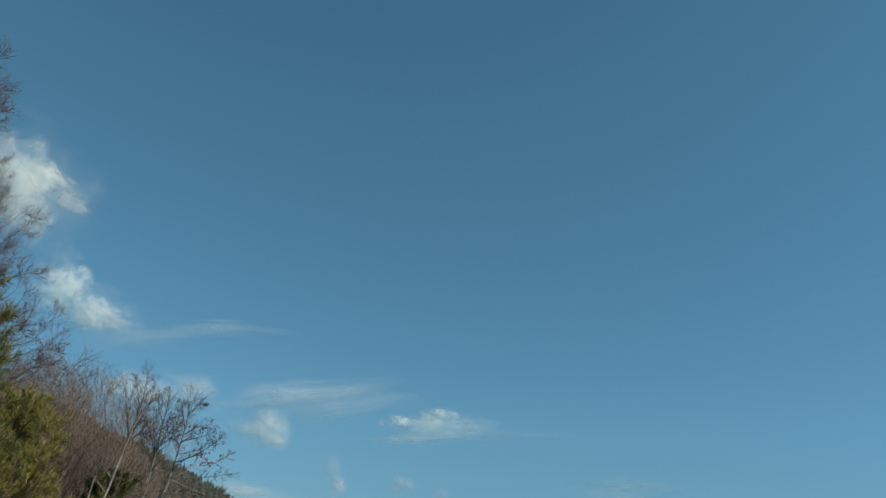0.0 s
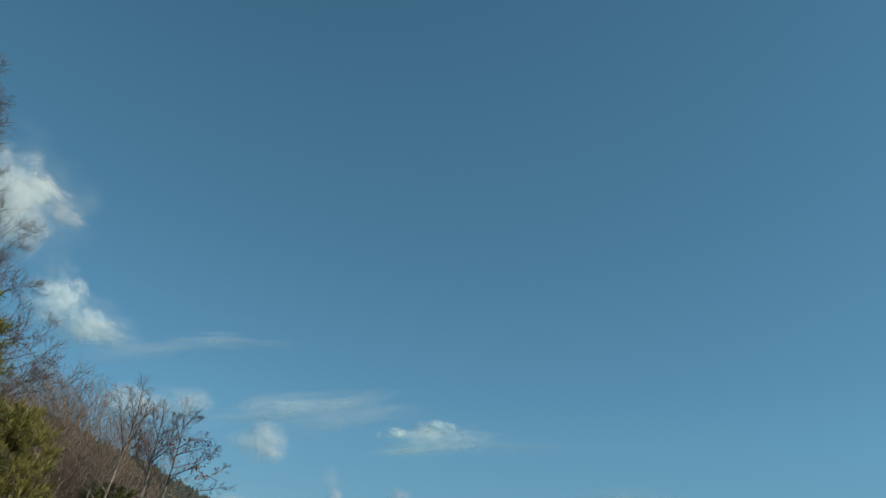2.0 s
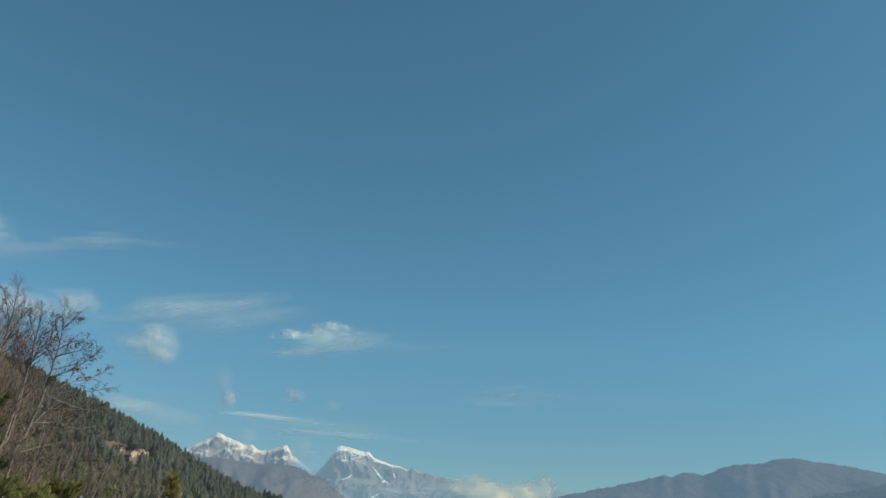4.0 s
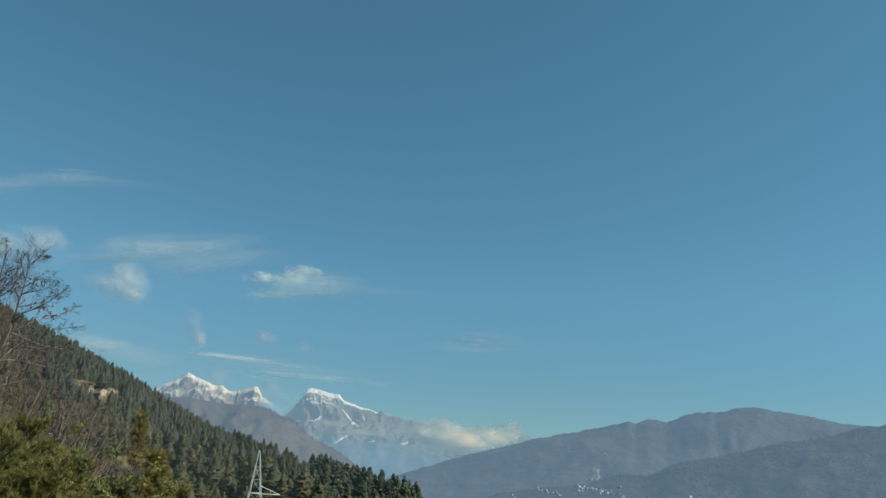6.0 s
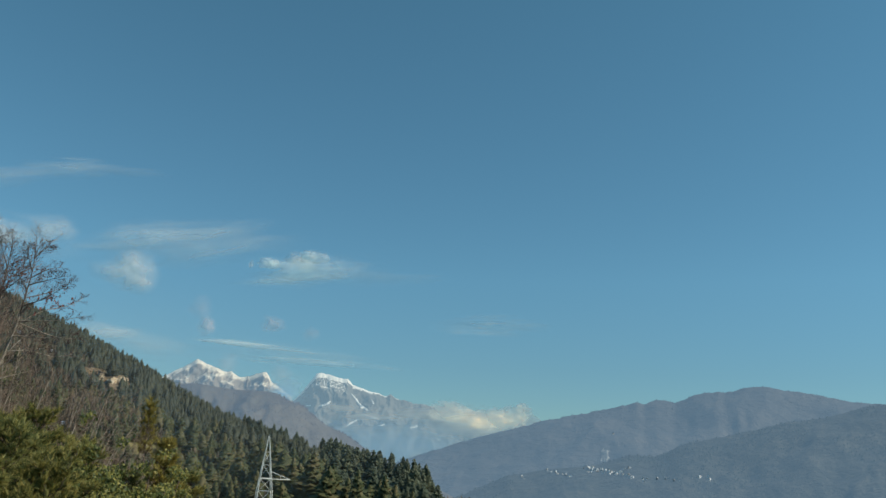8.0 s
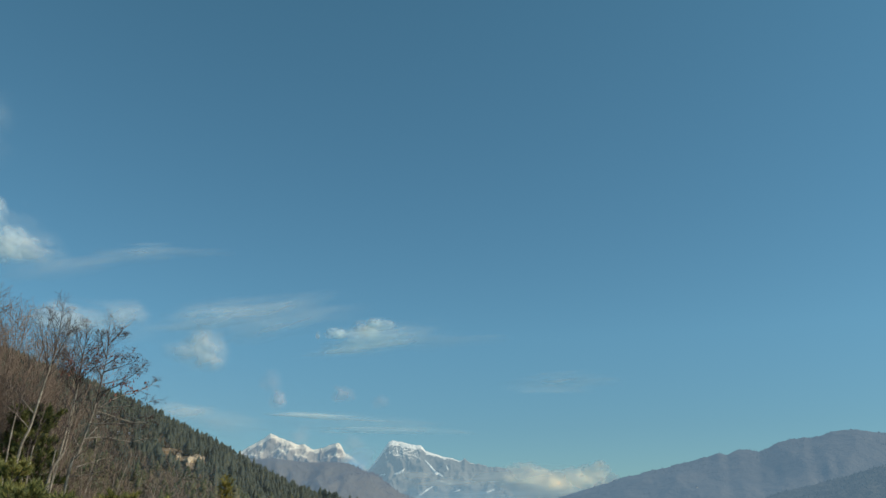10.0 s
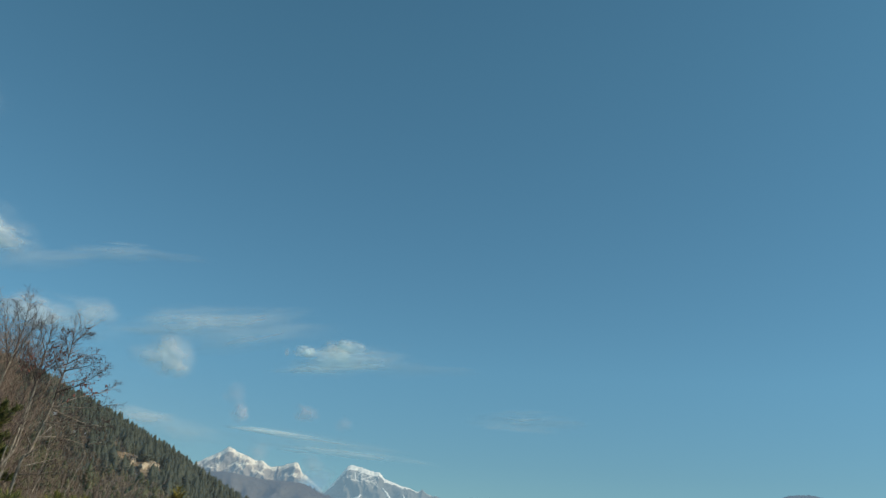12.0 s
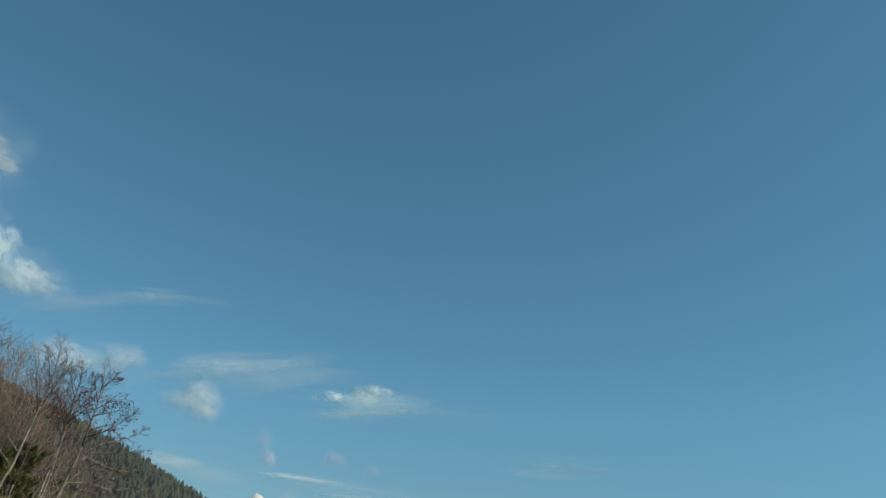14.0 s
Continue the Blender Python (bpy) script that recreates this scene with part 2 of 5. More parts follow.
def cloud_material(name, density, softness, ragged, scale, tone, along=1.0):
    """Thin vapour: clear at the rim of the lens, thicker inside, broken by noise that may run in streaks."""
    m = bpy.data.materials.new(name)
    m.use_nodes = True
    n, l = m.node_tree.nodes, m.node_tree.links
    n.remove(n["Principled BSDF"])

    def math_node(op, x, y, z=None):
        k = n.new("ShaderNodeMath")
        k.operation = op
        for s, v in zip(k.inputs, (x, y, z)):
            if v is None:
                continue
            if isinstance(v, (int, float)):
                s.default_value = v
            else:
                l.new(v, s)
        return k.outputs[0]
    uv = n.new("ShaderNodeUVMap")
    split = n.new("ShaderNodeSeparateXYZ")
    l.new(uv.outputs["UV"], split.inputs[0])
    info = n.new("ShaderNodeObjectInfo")
    place = n.new("ShaderNodeCombineXYZ")
    l.new(math_node("MULTIPLY", split.outputs["X"], along), place.inputs[0])
    l.new(split.outputs["Y"], place.inputs[1])
    l.new(math_node("MULTIPLY", info.outputs["Random"], 37.0), place.inputs[2])
    coarse, fine = n.new("ShaderNodeTexNoise"), n.new("ShaderNodeTexNoise")
    for nz, k, d in ((coarse, scale, 2.0), (fine, scale * 2.3, 7.0)):
        nz.inputs["Scale"].default_value, nz.inputs["Detail"].default_value, nz.inputs["Roughness"].default_value = k, d, 0.5
        l.new(place.outputs[0], nz.inputs["Vector"])
    both = math_node("MULTIPLY_ADD", fine.outputs["Fac"], 0.60, math_node("MULTIPLY", coarse.outputs["Fac"], 0.70))
    far = n.new("ShaderNodeVectorMath")
    far.operation = "LENGTH"
    l.new(uv.outputs["UV"], far.inputs[0])
    body = math_node("MULTIPLY_ADD", math_node("SUBTRACT", both, 0.66), ragged * 2.0, math_node("SUBTRACT", 1.0, far.outputs["Value"]))
    soft = n.new("ShaderNodeMapRange")
    soft.interpolation_type = "SMOOTHSTEP"
    soft.inputs["From Max"].default_value = softness
    soft.inputs["To Max"].default_value = density
    l.new(body, soft.inputs["Value"])
    rim = n.new("ShaderNodeMapRange")
    rim.interpolation_type = "SMOOTHSTEP"
    rim.inputs["From Min"].default_value, rim.inputs["From Max"].default_value = 1.0, 0.70
    l.new(far.outputs["Value"], rim.inputs["Value"])
    alpha = math_node("MULTIPLY", soft.outputs["Result"], rim.outputs["Result"])
    clear = n.new("ShaderNodeBsdfTransparent")
    white = n.new("ShaderNodeBsdfDiffuse")
    white.inputs["Color"].default_value = (*tone, 1)
    thin = n.new("ShaderNodeBsdfTranslucent")
    thin.inputs["Color"].default_value = (*tone, 1)
    lit = n.new("ShaderNodeAddShader")
    l.new(white.outputs[0], lit.inputs[0])
    l.new(thin.outputs[0], lit.inputs[1])
    mx = n.new("ShaderNodeMixShader")
    l.new(alpha, mx.inputs["Fac"])
    l.new(clear.outputs[0], mx.inputs[1])
    l.new(lit.outputs[0], mx.inputs[2])
    l.new(mx.outputs[0], n["Material Output"].inputs["Surface"])
    return m


# ---- building helpers ----
EYE = Vector((0, 0, 1.7))


def P(az, el, r, cx=0.0, cz=0.0):
    """The place r metres off on the ground, az degrees to the left of straight ahead, el degrees above the eye."""
    a = radians(az)
    return Vector((cx - math.sin(a) * r, math.cos(a) * r, EYE.z + cz + math.tan(radians(el)) * r))


def mesh_of(name, verts, faces, mat, smooth=False):
    me = bpy.data.meshes.new(name)
    me.from_pydata(verts, [], faces)
    me.materials.append(mat)
    if smooth:
        me.polygons.foreach_set("use_smooth", [True] * len(me.polygons))
    me.update()
    return me


def part(name, me, parent=None, label=""):
    ob = new(name, me)
    if parent:
        ob.parent = parent
    if label:
        ob["label"] = label
    return ob


def mass(name, me, parent):
    """A part of countless twigs, leaves or needles."""
    return tagged(part(name, me, parent), kind="stuff")


def lerp_knots(knots, x, k):
    """Smooth value k of rows sorted by their first number."""
    if x <= knots[0][0]:
        return knots[0][k]
    for a, b in zip(knots, knots[1:]):
        if x <= b[0]:
            t = (x - a[0]) / (b[0] - a[0])
            return a[k] + (b[k] - a[k]) * t
    return knots[-1][k]


def ground_z(x, y):
    r = math.hypot(x, y)
    fall = -125 * (1 - math.exp(-r / 900))
    near = min(1.0, r / 40)
    bumps = 0.6 * near * noise.fractal(Vector((x * 0.03, y * 0.03, 0)), 1.0, 2.0, 4) + 8 * min(1, r / 1500) * noise.fractal(Vector((x * 0.002, y * 0.002, 3)), 1.0, 2.0, 4)
    return fall + bumps


class Range:
    """A ridge seen from the eye: its crest by azimuth, elevation and distance, its foot nearer by."""

    def __init__(self, knots, foot, back=1.25, rough=0.1, jag=0.0, seed=0, bulge=0.0, lower=0.0, grain=150.0, push=0.0):
        self.knots, self.foot, self.back = sorted(knots), foot, back
        self.grain, self.push = grain, push
        self.rough, self.jag, self.seed, self.bulge, self.lower = rough, jag, seed, bulge, lower

    def at(self, az, v):
        """v: 0 at the foot, 1 on the crest, 2 at the back's foot."""
        el, dist = lerp_knots(self.knots, az, 1), lerp_knots(self.knots, az, 2)
        a = radians(az)
        top = EYE.z + math.tan(radians(el)) * dist - self.lower
        w = v if v <= 1 else 2 - v
        r = dist * (self.foot + (1 - self.foot) * v) if v <= 1 else dist * (1 + (self.back - 1) * (v - 1))
        x, y = -math.sin(a) * r, math.cos(a) * r
        base = ground_z(-math.sin(a) * dist * (self.foot if v <= 1 else self.back), math.cos(a) * dist * (self.foot if v <= 1 else self.back)) - 4
        h = max(top - base, 5)
        z = base + h * (w + self.bulge * w * (1 - w))
        along, high = a * dist, base + h * w
        s = 1.0 / self.grain
        p, q = (along * 0.8 + high * 0.6) * s, (high * 0.8 - along * 0.6) * s * 0.7
        bend = 0.6 * noise.fractal(Vector((p * 0.5, q * 0.5, self.seed + 4)), 1.0, 2.0, 3)
        g = noise.ridged_multi_fractal(Vector((p + bend, q, self.seed)), 0.95, 2.1, 6, 1.0, 2.0) - 1.0
        f = noise.fractal(Vector((x * s, y * s, self.seed + 9)), 1.0, 2.0, 5)
        z += self.rough * self.grain * (g * 0.7 + f * 0.6) * min(1, 4 * w) * min(1.0, 3.2 * abs(1 - w) + 0.02)
        if self.push:      # buttresses stand out towards the valley
            out = self.push * self.grain * (g * 0.8 + f * 0.4) * min(1, 3 * w) * min(1.0, 6 * abs(1 - w) + 0.05)
            x, y = x + math.sin(a) * out, y - math.cos(a) * out
        if self.jag:
            z += self.jag * noise.fractal(Vector((a * dist * 0.02, 5, self.seed)), 0.7, 2.0, 6) * max(0, 1 - 6 * abs(1 - w))
        return Vector((x, y, z))

    def build(self, name, mat, az0, az1, step, nv, nback=6, smooth=True):
        n = int((az1 - az0) / step) + 1
        vs = [i / nv for i in range(nv)] + [1 + i / nback for i in range(nback + 1)]
        verts = [self.at(az0 + (az1 - az0) * i / (n - 1), v) for i in range(n) for v in vs]
        k = len(vs)
        faces = [(i * k + j, i * k + j + 1, (i + 1) * k + j + 1, (i + 1) * k + j) for i in range(n - 1) for j in range(k - 1)]
        me = mesh_of(name, verts, faces, mat, smooth)
        share = me.attributes.new("share", "FLOAT", "POINT")      # how far up the slope: 1 on the crest
        share.data.foreach_set("value", [v if v <= 1 else 2 - v for _ in range(n) for v in vs])
        return new(name, me)


class Tubes:
    """Gathers tapered branch pieces into one mesh."""

    def __init__(self):
        self.verts, self.faces, self.tips = [], [], []

    def line(self, pts, r0, r1, sides=5):
        n = len(pts)
        first = len(self.verts)
        for i, p in enumerate(pts):
            d = (pts[min(i + 1, n - 1)] - pts[max(i - 1, 0)]).normalized()
            u = d.orthogonal().normalized()
            w = d.cross(u)
            r = r0 + (r1 - r0) * i / (n - 1)
            for s in range(sides):
                c = 2 * math.pi * s / sides
                self.verts.append(p + (u * math.cos(c) + w * math.sin(c)) * r)
        for i in range(n - 1):
            for s in range(sides):
                a, b = first + i * sides + s, first + i * sides + (s + 1) % sides
                self.faces.append((a, b, b + sides, a + sides))
        self.faces.append(tuple(first + (n - 1) * sides + s for s in range(sides)))

    def mesh(self, name, mat):
        return mesh_of(name, self.verts, self.faces, mat, True)


def bent(start, way, length, rise, rng, n=5, wobble=0.12):
    """A line that starts along way and bends upward by rise."""
    pts, p, d = [start.copy()], start.copy(), way.normalized()
    for i in range(n):
        d = (d + Vector((rng.uniform(-1, 1), rng.uniform(-1, 1), rng.uniform(-1, 1))) * wobble + Vector((0, 0, rise / n))).normalized()
        p = p + d * (length / n)
        pts.append(p)
    return pts


def sprout(tubes, pts, r, levels, rng, count, length, angle=45, rise=0.5, start=0.15, thin=0.004, fine=None, taper=0.25, wobble=0.10, inner=0.45):
    """Side branches along a line, then twigs along those, and so on."""
    fine = fine or tubes
    n = len(pts) - 1
    for k in range(count):
        t = start + (1 - start) * (k + rng.random()) / count
        i = min(int(t * n), n - 1)
        p = pts[i].lerp(pts[i + 1], t * n - i)
        d = (pts[i + 1] - pts[i]).normalized()
        side = Matrix.Rotation(rng.uniform(0, 2 * math.pi), 3, d) @ d.orthogonal().normalized()
        way = d * math.cos(radians(angle)) + side * math.sin(radians(angle * rng.uniform(0.7, 1.3)))
        ln = length * rng.uniform(0.6, 1.2) * (1.15 - 0.75 * t)
        r0 = max(thin, r * (1 - 0.7 * t) * 0.5)
        line = bent(p, way, ln, rise, rng, 4 if levels > 1 else 2, wobble)
        fine.line(line, r0, max(thin * 0.7, r0 * taper), 4 if levels > 1 else 3)
        if levels > 1:
            sprout(tubes, line, r0, levels - 1, rng, max(3, int(min(count, 9) * 0.7)), length * inner, angle, rise, 0.2, thin, fine, taper, wobble, inner)
        else:
            fine.tips.extend([line[1], line[1].lerp(line[2], 0.5), line[2]])


def leaf_mesh(name, points, size, mat, rng, droop=0.3, share=1.0):
    """Small folded leaves at the given places."""
    verts, faces = [], []
    for p in points:
        if rng.random() > share:
            continue
        s = size * rng.uniform(0.6, 1.3)
        d = Vector((rng.uniform(-1, 1), rng.uniform(-1, 1), rng.uniform(-1, 1) - droop)).normalized()
        u = d.orthogonal().normalized()
        w = d.cross(u)
        k = len(verts)
        verts += [p, p + d * s * 0.5 + u * s * 0.3 + w * s * 0.1, p + d * s, p + d * s * 0.5 - u * s * 0.3 + w * s * 0.1]
        faces += [(k, k + 1, k + 2), (k, k + 2, k + 3)]
    return mesh_of(name, verts, faces, mat)


def needle_mesh(name, shoots, mat, rng, per=22, length=0.12, width=0.006):
    """Tufts of needles round each shoot (place, direction, reach)."""
    verts, faces = [], []
    for p, d, reach in shoots:
        u = d.orthogonal().normalized()
        w = d.cross(u)
        for _ in range(per):
            c, t = rng.uniform(0, 2 * math.pi), rng.random()
            root = p + d * reach * t
            out = (u * math.cos(c) + w * math.sin(c))
            way = (out * rng.uniform(0.5, 1.0) + d * rng.uniform(0.5, 1.2)).normalized()
            ln = length * rng.uniform(0.7, 1.2)
            sd = way.orthogonal().normalized() * width
            k = len(verts)
            verts += [root - sd, root + sd, root + way * ln]
            faces.append((k, k + 1, k + 2))
    return mesh_of(name, verts, faces, mat)


# ---- the land: one sheet to the horizon, and the ranges that rise from it ----
def build_ground():
    rings = [0, 2, 4, 7, 10, 14, 18, 23, 28, 34, 41, 50, 60, 75, 95, 120, 150, 190, 240, 300, 380, 480, 600, 750, 950, 1200, 1500, 1900, 2400, 3000, 3700, 4400, 4950]
    n = 144
    verts = [Vector((0, 0, ground_z(0, 0)))]
    for r in rings[1:]:
        for i in range(n):
            a = 2 * math.pi * i / n
            x, y = r * math.sin(a), r * math.cos(a)
            verts.append(Vector((x, y, ground_z(x, y))))
    faces = [(0, 1 + (i + 1) % n, 1 + i) for i in range(n)]
    for k in range(len(rings) - 2):
        for i in range(n):
            a, b = 1 + k * n + i, 1 + k * n + (i + 1) % n
            faces.append((a, b, b + n, a + n))
    return new("ground", mesh_of("ground", verts, faces, M_GROUND, True))


tagged(build_ground(), "sloping winter ground of dry grass and bare earth", "ground", kind="structure")

HILL = Range([(-12, -5.0, 380), (-8, -3.6, 400), (-3.6, -1.3, 440), (-2.4, 0.0, 460), (-1.4, 0.35, 480), (0.9, 0.8, 530), (4.6, 1.7, 640), (7.9, 2.5, 760), (10.8, 3.65, 850), (13.7, 5.25, 940),
              (16.2, 6.45, 1010), (18.8, 7.6, 1060), (21, 8.4, 1090), (23, 9.25, 1120), (30, 11.5, 1180), (45, 13, 1200), (60, 11, 1200)],
             foot=0.26, back=1.5, rough=0.08, grain=140, seed=4, lower=6, bulge=0.03)
tagged(HILL.build("hillside", M_HILL, -12, 60, 0.5, 34), "steep forested hillside with brown undergrowth below dark conifers", "hill", kind="structure")

MID = Range([(-6, -1.6, 1900), (-3, -0.4, 2000), (-0.6, 0.78, 2100), (0.8, 1.55, 2130), (2.0, 2.26, 2150), (3.2, 2.78, 2170), (4.1, 3.28, 2190), (5.1, 3.98, 2215), (6.7, 4.62, 2250), (7.4, 4.72, 2260), (9.2, 4.70, 2300), (10.9, 4.86, 2315), (11.9, 4.90, 2325), (13.0, 4.80, 2350), (18, 5.6, 2400), (30, 7, 2500)],
            foot=0.72, back=1.2, rough=0.2, grain=220, push=0.35, jag=2.5, seed=11, bulge=0.2)
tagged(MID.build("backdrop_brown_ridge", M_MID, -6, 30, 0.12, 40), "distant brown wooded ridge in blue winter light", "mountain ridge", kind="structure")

VALLEY_SIDE = Range([(-75, 4.5, 3100), (-50, 5.2, 3200), (-36, 5.0, 3250), (-31.4, 5.2, 3250), (-29.2, 5.32, 3250), (-28.2, 5.54, 3250), (-27.3, 5.75, 3250), (-25.6, 5.98, 3240), (-24.3, 6.22, 3230), (-23.2, 6.19, 3230), (-21.8, 5.8, 3220), (-21.4, 5.88, 3220),
                     (-20.2, 5.72, 3210), (-18.8, 5.14, 3200), (-18.3, 5.28, 3200), (-17.7, 5.31, 3200), (-17, 5.0, 3190), (-16.5, 5.12, 3190), (-14.1, 4.51, 3170), (-10.9, 3.82, 3150), (-9, 3.26, 3130),
                     (-6.5, 2.58, 3100), (-4, 1.72, 3060), (-1.6, 0.87, 3000), (2, -0.4, 2950), (6, -2.0, 2900)],
                    foot=0.66, back=1.2, rough=0.07, grain=420, push=0.09, jag=4.0, seed=23, bulge=0.15)
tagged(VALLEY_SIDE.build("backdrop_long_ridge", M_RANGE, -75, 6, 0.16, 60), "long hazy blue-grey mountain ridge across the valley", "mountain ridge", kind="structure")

SPUR = Range([(-70, 5.5, 1900), (-50, 6.5, 1950), (-38, 6.2, 1950), (-31.2, 5.32, 1930), (-30, 5.16, 1925), (-27.7, 4.46, 1910), (-25.6, 4.14, 1900), (-23.2, 3.54, 1880), (-21, 3.0, 1870), (-19.9, 2.80, 1860), (-19, 2.48, 1855), (-18.2, 2.04, 1850), (-17.6, 1.84, 1845), (-16.5, 1.85, 1840),
              (-15.5, 1.68, 1835), (-14.8, 1.45, 1830), (-14.1, 1.18, 1820), (-13, 1.02, 1810), (-10.8, 0.74, 1790), (-9.2, 0.38, 1775), (-8.4, 0.22, 1760), (-7, -0.4, 1745), (-5, -1.3, 1720), (-1, -3, 1700)],
             foot=0.62, back=1.18, rough=0.08, grain=220, push=0.1, jag=2.0, seed=31, bulge=0.1)
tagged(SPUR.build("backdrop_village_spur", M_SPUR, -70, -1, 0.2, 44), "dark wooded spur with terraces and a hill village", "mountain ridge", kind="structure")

SNOW_PEAK = Range([(4.8, 2.61, 4560), (5.8, 4.51, 4560), (6.46, 4.97, 4560), (7.05, 5.33, 4560), (7.28, 5.77, 4560), (7.42, 5.95, 4560), (7.93, 5.83, 4560), (8.53, 5.57, 4560), (9.03, 5.50, 4560), (9.35, 5.67, 4560), (9.65, 5.81, 4560),
                   (10.12, 5.79, 4560), (10.44, 5.97, 4560), (11.24, 6.19, 4560), (11.55, 6.35, 4560), (11.78, 6.47, 4560), (12.22, 6.09, 4560), (12.97, 5.66, 4560), (13.61, 5.27, 4560), (15, 4.41, 4560), (20, 3.11, 4560)],
                  foot=0.9, back=1.06, rough=0.34, grain=105, push=0.75, jag=3, seed=41)
tagged(SNOW_PEAK.build("backdrop_snow_peak", snow_material("snow_on_rock", 395, 1.07, 0.64, 120, -0.16, haze_glow=HAZE_GLOW_FAR, snow=(0.60, 0.53, 0.40), lean=-32, streaky=0.9, rock=(0.17, 0.14, 0.098), cornice=0.3, grain=0.05, edge=0.13), 4.8, 20, 0.04, 90), "sunlit snow-covered mountain peak", "mountain", kind="structure")

SNOW_DOME = Range([(-16, 2.11, 4480), (-9.8, 3.81, 4480), (-6, 4.11, 4480), (-4.2, 4.36, 4480), (-2.9, 4.41, 4480), (-2.0, 4.57, 4480), (-1.36, 4.65, 4480), (-0.85, 4.83, 4480), (-0.62, 5.04, 4480), (-0.4, 4.89, 4480), (0.4, 5.03, 4480), (1.28, 5.28, 4480),
                   (1.9, 5.51, 4480), (2.2, 5.85, 4480), (2.5, 5.83, 4480), (2.82, 5.85, 4480), (3.37, 6.03, 4480), (3.89, 6.11, 4480), (4.25, 6.03, 4480), (4.61, 5.46, 4480), (4.97, 4.97, 4480), (5.5, 4.37, 4480), (6.3, 3.31, 4480), (9, 1.11, 4480)],
                  foot=0.88, back=1.07, rough=0.30, grain=95, push=0.55, jag=6, seed=55)
# haze colour that the rocky mountain and its gully snow emit
DOME_HAZE_GLOW = (0.165, 0.272, 0.352)
tagged(SNOW_DOME.build("backdrop_rocky_snow_mountain", snow_material("rock_with_snow", 420, 1.07, 0.84, 150, -0.28, -0.40, haze_glow=DOME_HAZE_GLOW, snow=(0.60, 0.56, 0.48), lean=38, streaky=0.7, rock=(0.085, 0.076, 0.058), cornice=0.40, grain=0.11, edge=0.06), -16, 9, 0.04, 110), "rocky mountain with a snow-capped crest and snow gullies", "mountain", kind="structure")

M_GULLY = material("gully_snow", [(0.34, 0.33, 0.30), (0.52, 0.50, 0.45), (0.66, 0.63, 0.56)], scale=0.06, fine=0.3, bump=0.3, glow=DOME_HAZE_GLOW, glow_strength=0.85)


def snow_gully(src, rows, seed):
    """A ragged tongue of snow down a gully: rows of azimuth, elevation and half width, all in degrees."""
    n, m, verts = 36, 5, []
    for i in range(n):
        t = i / (n - 1) * (len(rows) - 1)
        k = min(int(t), len(rows) - 2)
        az, el, w = (a + (b - a) * (t - k) for a, b in zip(rows[k], rows[k + 1]))
        d_az, d_el = rows[k + 1][0] - rows[k][0], rows[k + 1][1] - rows[k][1]
        size = math.hypot(d_az, d_el)
        az += 0.05 * noise.fractal(Vector((i * 0.2, 3, seed)), 1.0, 2.0, 3)
        w *= max(0.05, 1 + 0.9 * noise.fractal(Vector((i * 0.23, 9, seed)), 0.9, 2.0, 4)) * min(1, 8 * i / n, 8 * (n - 1 - i) / n)
        for j in range(m):
            u = 2 * j / (m - 1) - 1
            a, e = az - d_el / size * w * u, el + d_az / size * w * u
            p = src.at(a, share_at(src, a, e))
            verts.append(p + (EYE - p).normalized() * (7.0 if abs(u) < 0.99 else -1.0))
    faces = [(i * m + j, i * m + j + 1, (i + 1) * m + j + 1, (i + 1) * m + j) for i in range(n - 1) for j in range(m - 1)]
    tagged(new("snow_gully", mesh_of("snow_gully", verts, faces, M_GULLY, True)), "snow lying in a gully of the rocky mountain", "snow field", kind="structure")


def share_at(src, az, el):
    """How far up a slope, at this azimuth, the eye meets this elevation."""
    v = 0.0
    while v < 0.99:
        p = src.at(az, v)
        if math.degrees(math.atan2(p.z - EYE.z, math.hypot(p.x, p.y))) >= el:
            break
        v += 0.004
    return v


for k, rows in enumerate((((1.97, 4.95, 0.05), (1.5, 4.45, 0.07), (1.2, 4.1, 0.06), (0.66, 3.86, 0.09)), ((2.5, 2.5, 0.04), (1.75, 3.05, 0.05), (1.1, 3.45, 0.03)), ((1.1, 3.64, 0.035), (0.48, 3.47, 0.04), (0.0, 3.32, 0.03)),
                          ((3.9, 3.98, 0.05), (3.4, 4.15, 0.07), (3.2, 4.35, 0.05)), ((0.55, 4.6, 0.03), (0.42, 4.3, 0.05)), ((0.3, 2.85, 0.03), (-0.2, 2.98, 0.04), (-0.4, 3.1, 0.03)), ((-1.5, 2.75, 0.04), (-2.2, 2.95, 0.05), (-2.6, 3.1, 0.03)),
                          ((3.75, 5.7, 0.03), (3.66, 5.3, 0.04)), ((4.75, 3.95, 0.03), (4.4, 3.98, 0.04)))):
    snow_gully(SNOW_DOME, rows, 70 + k)


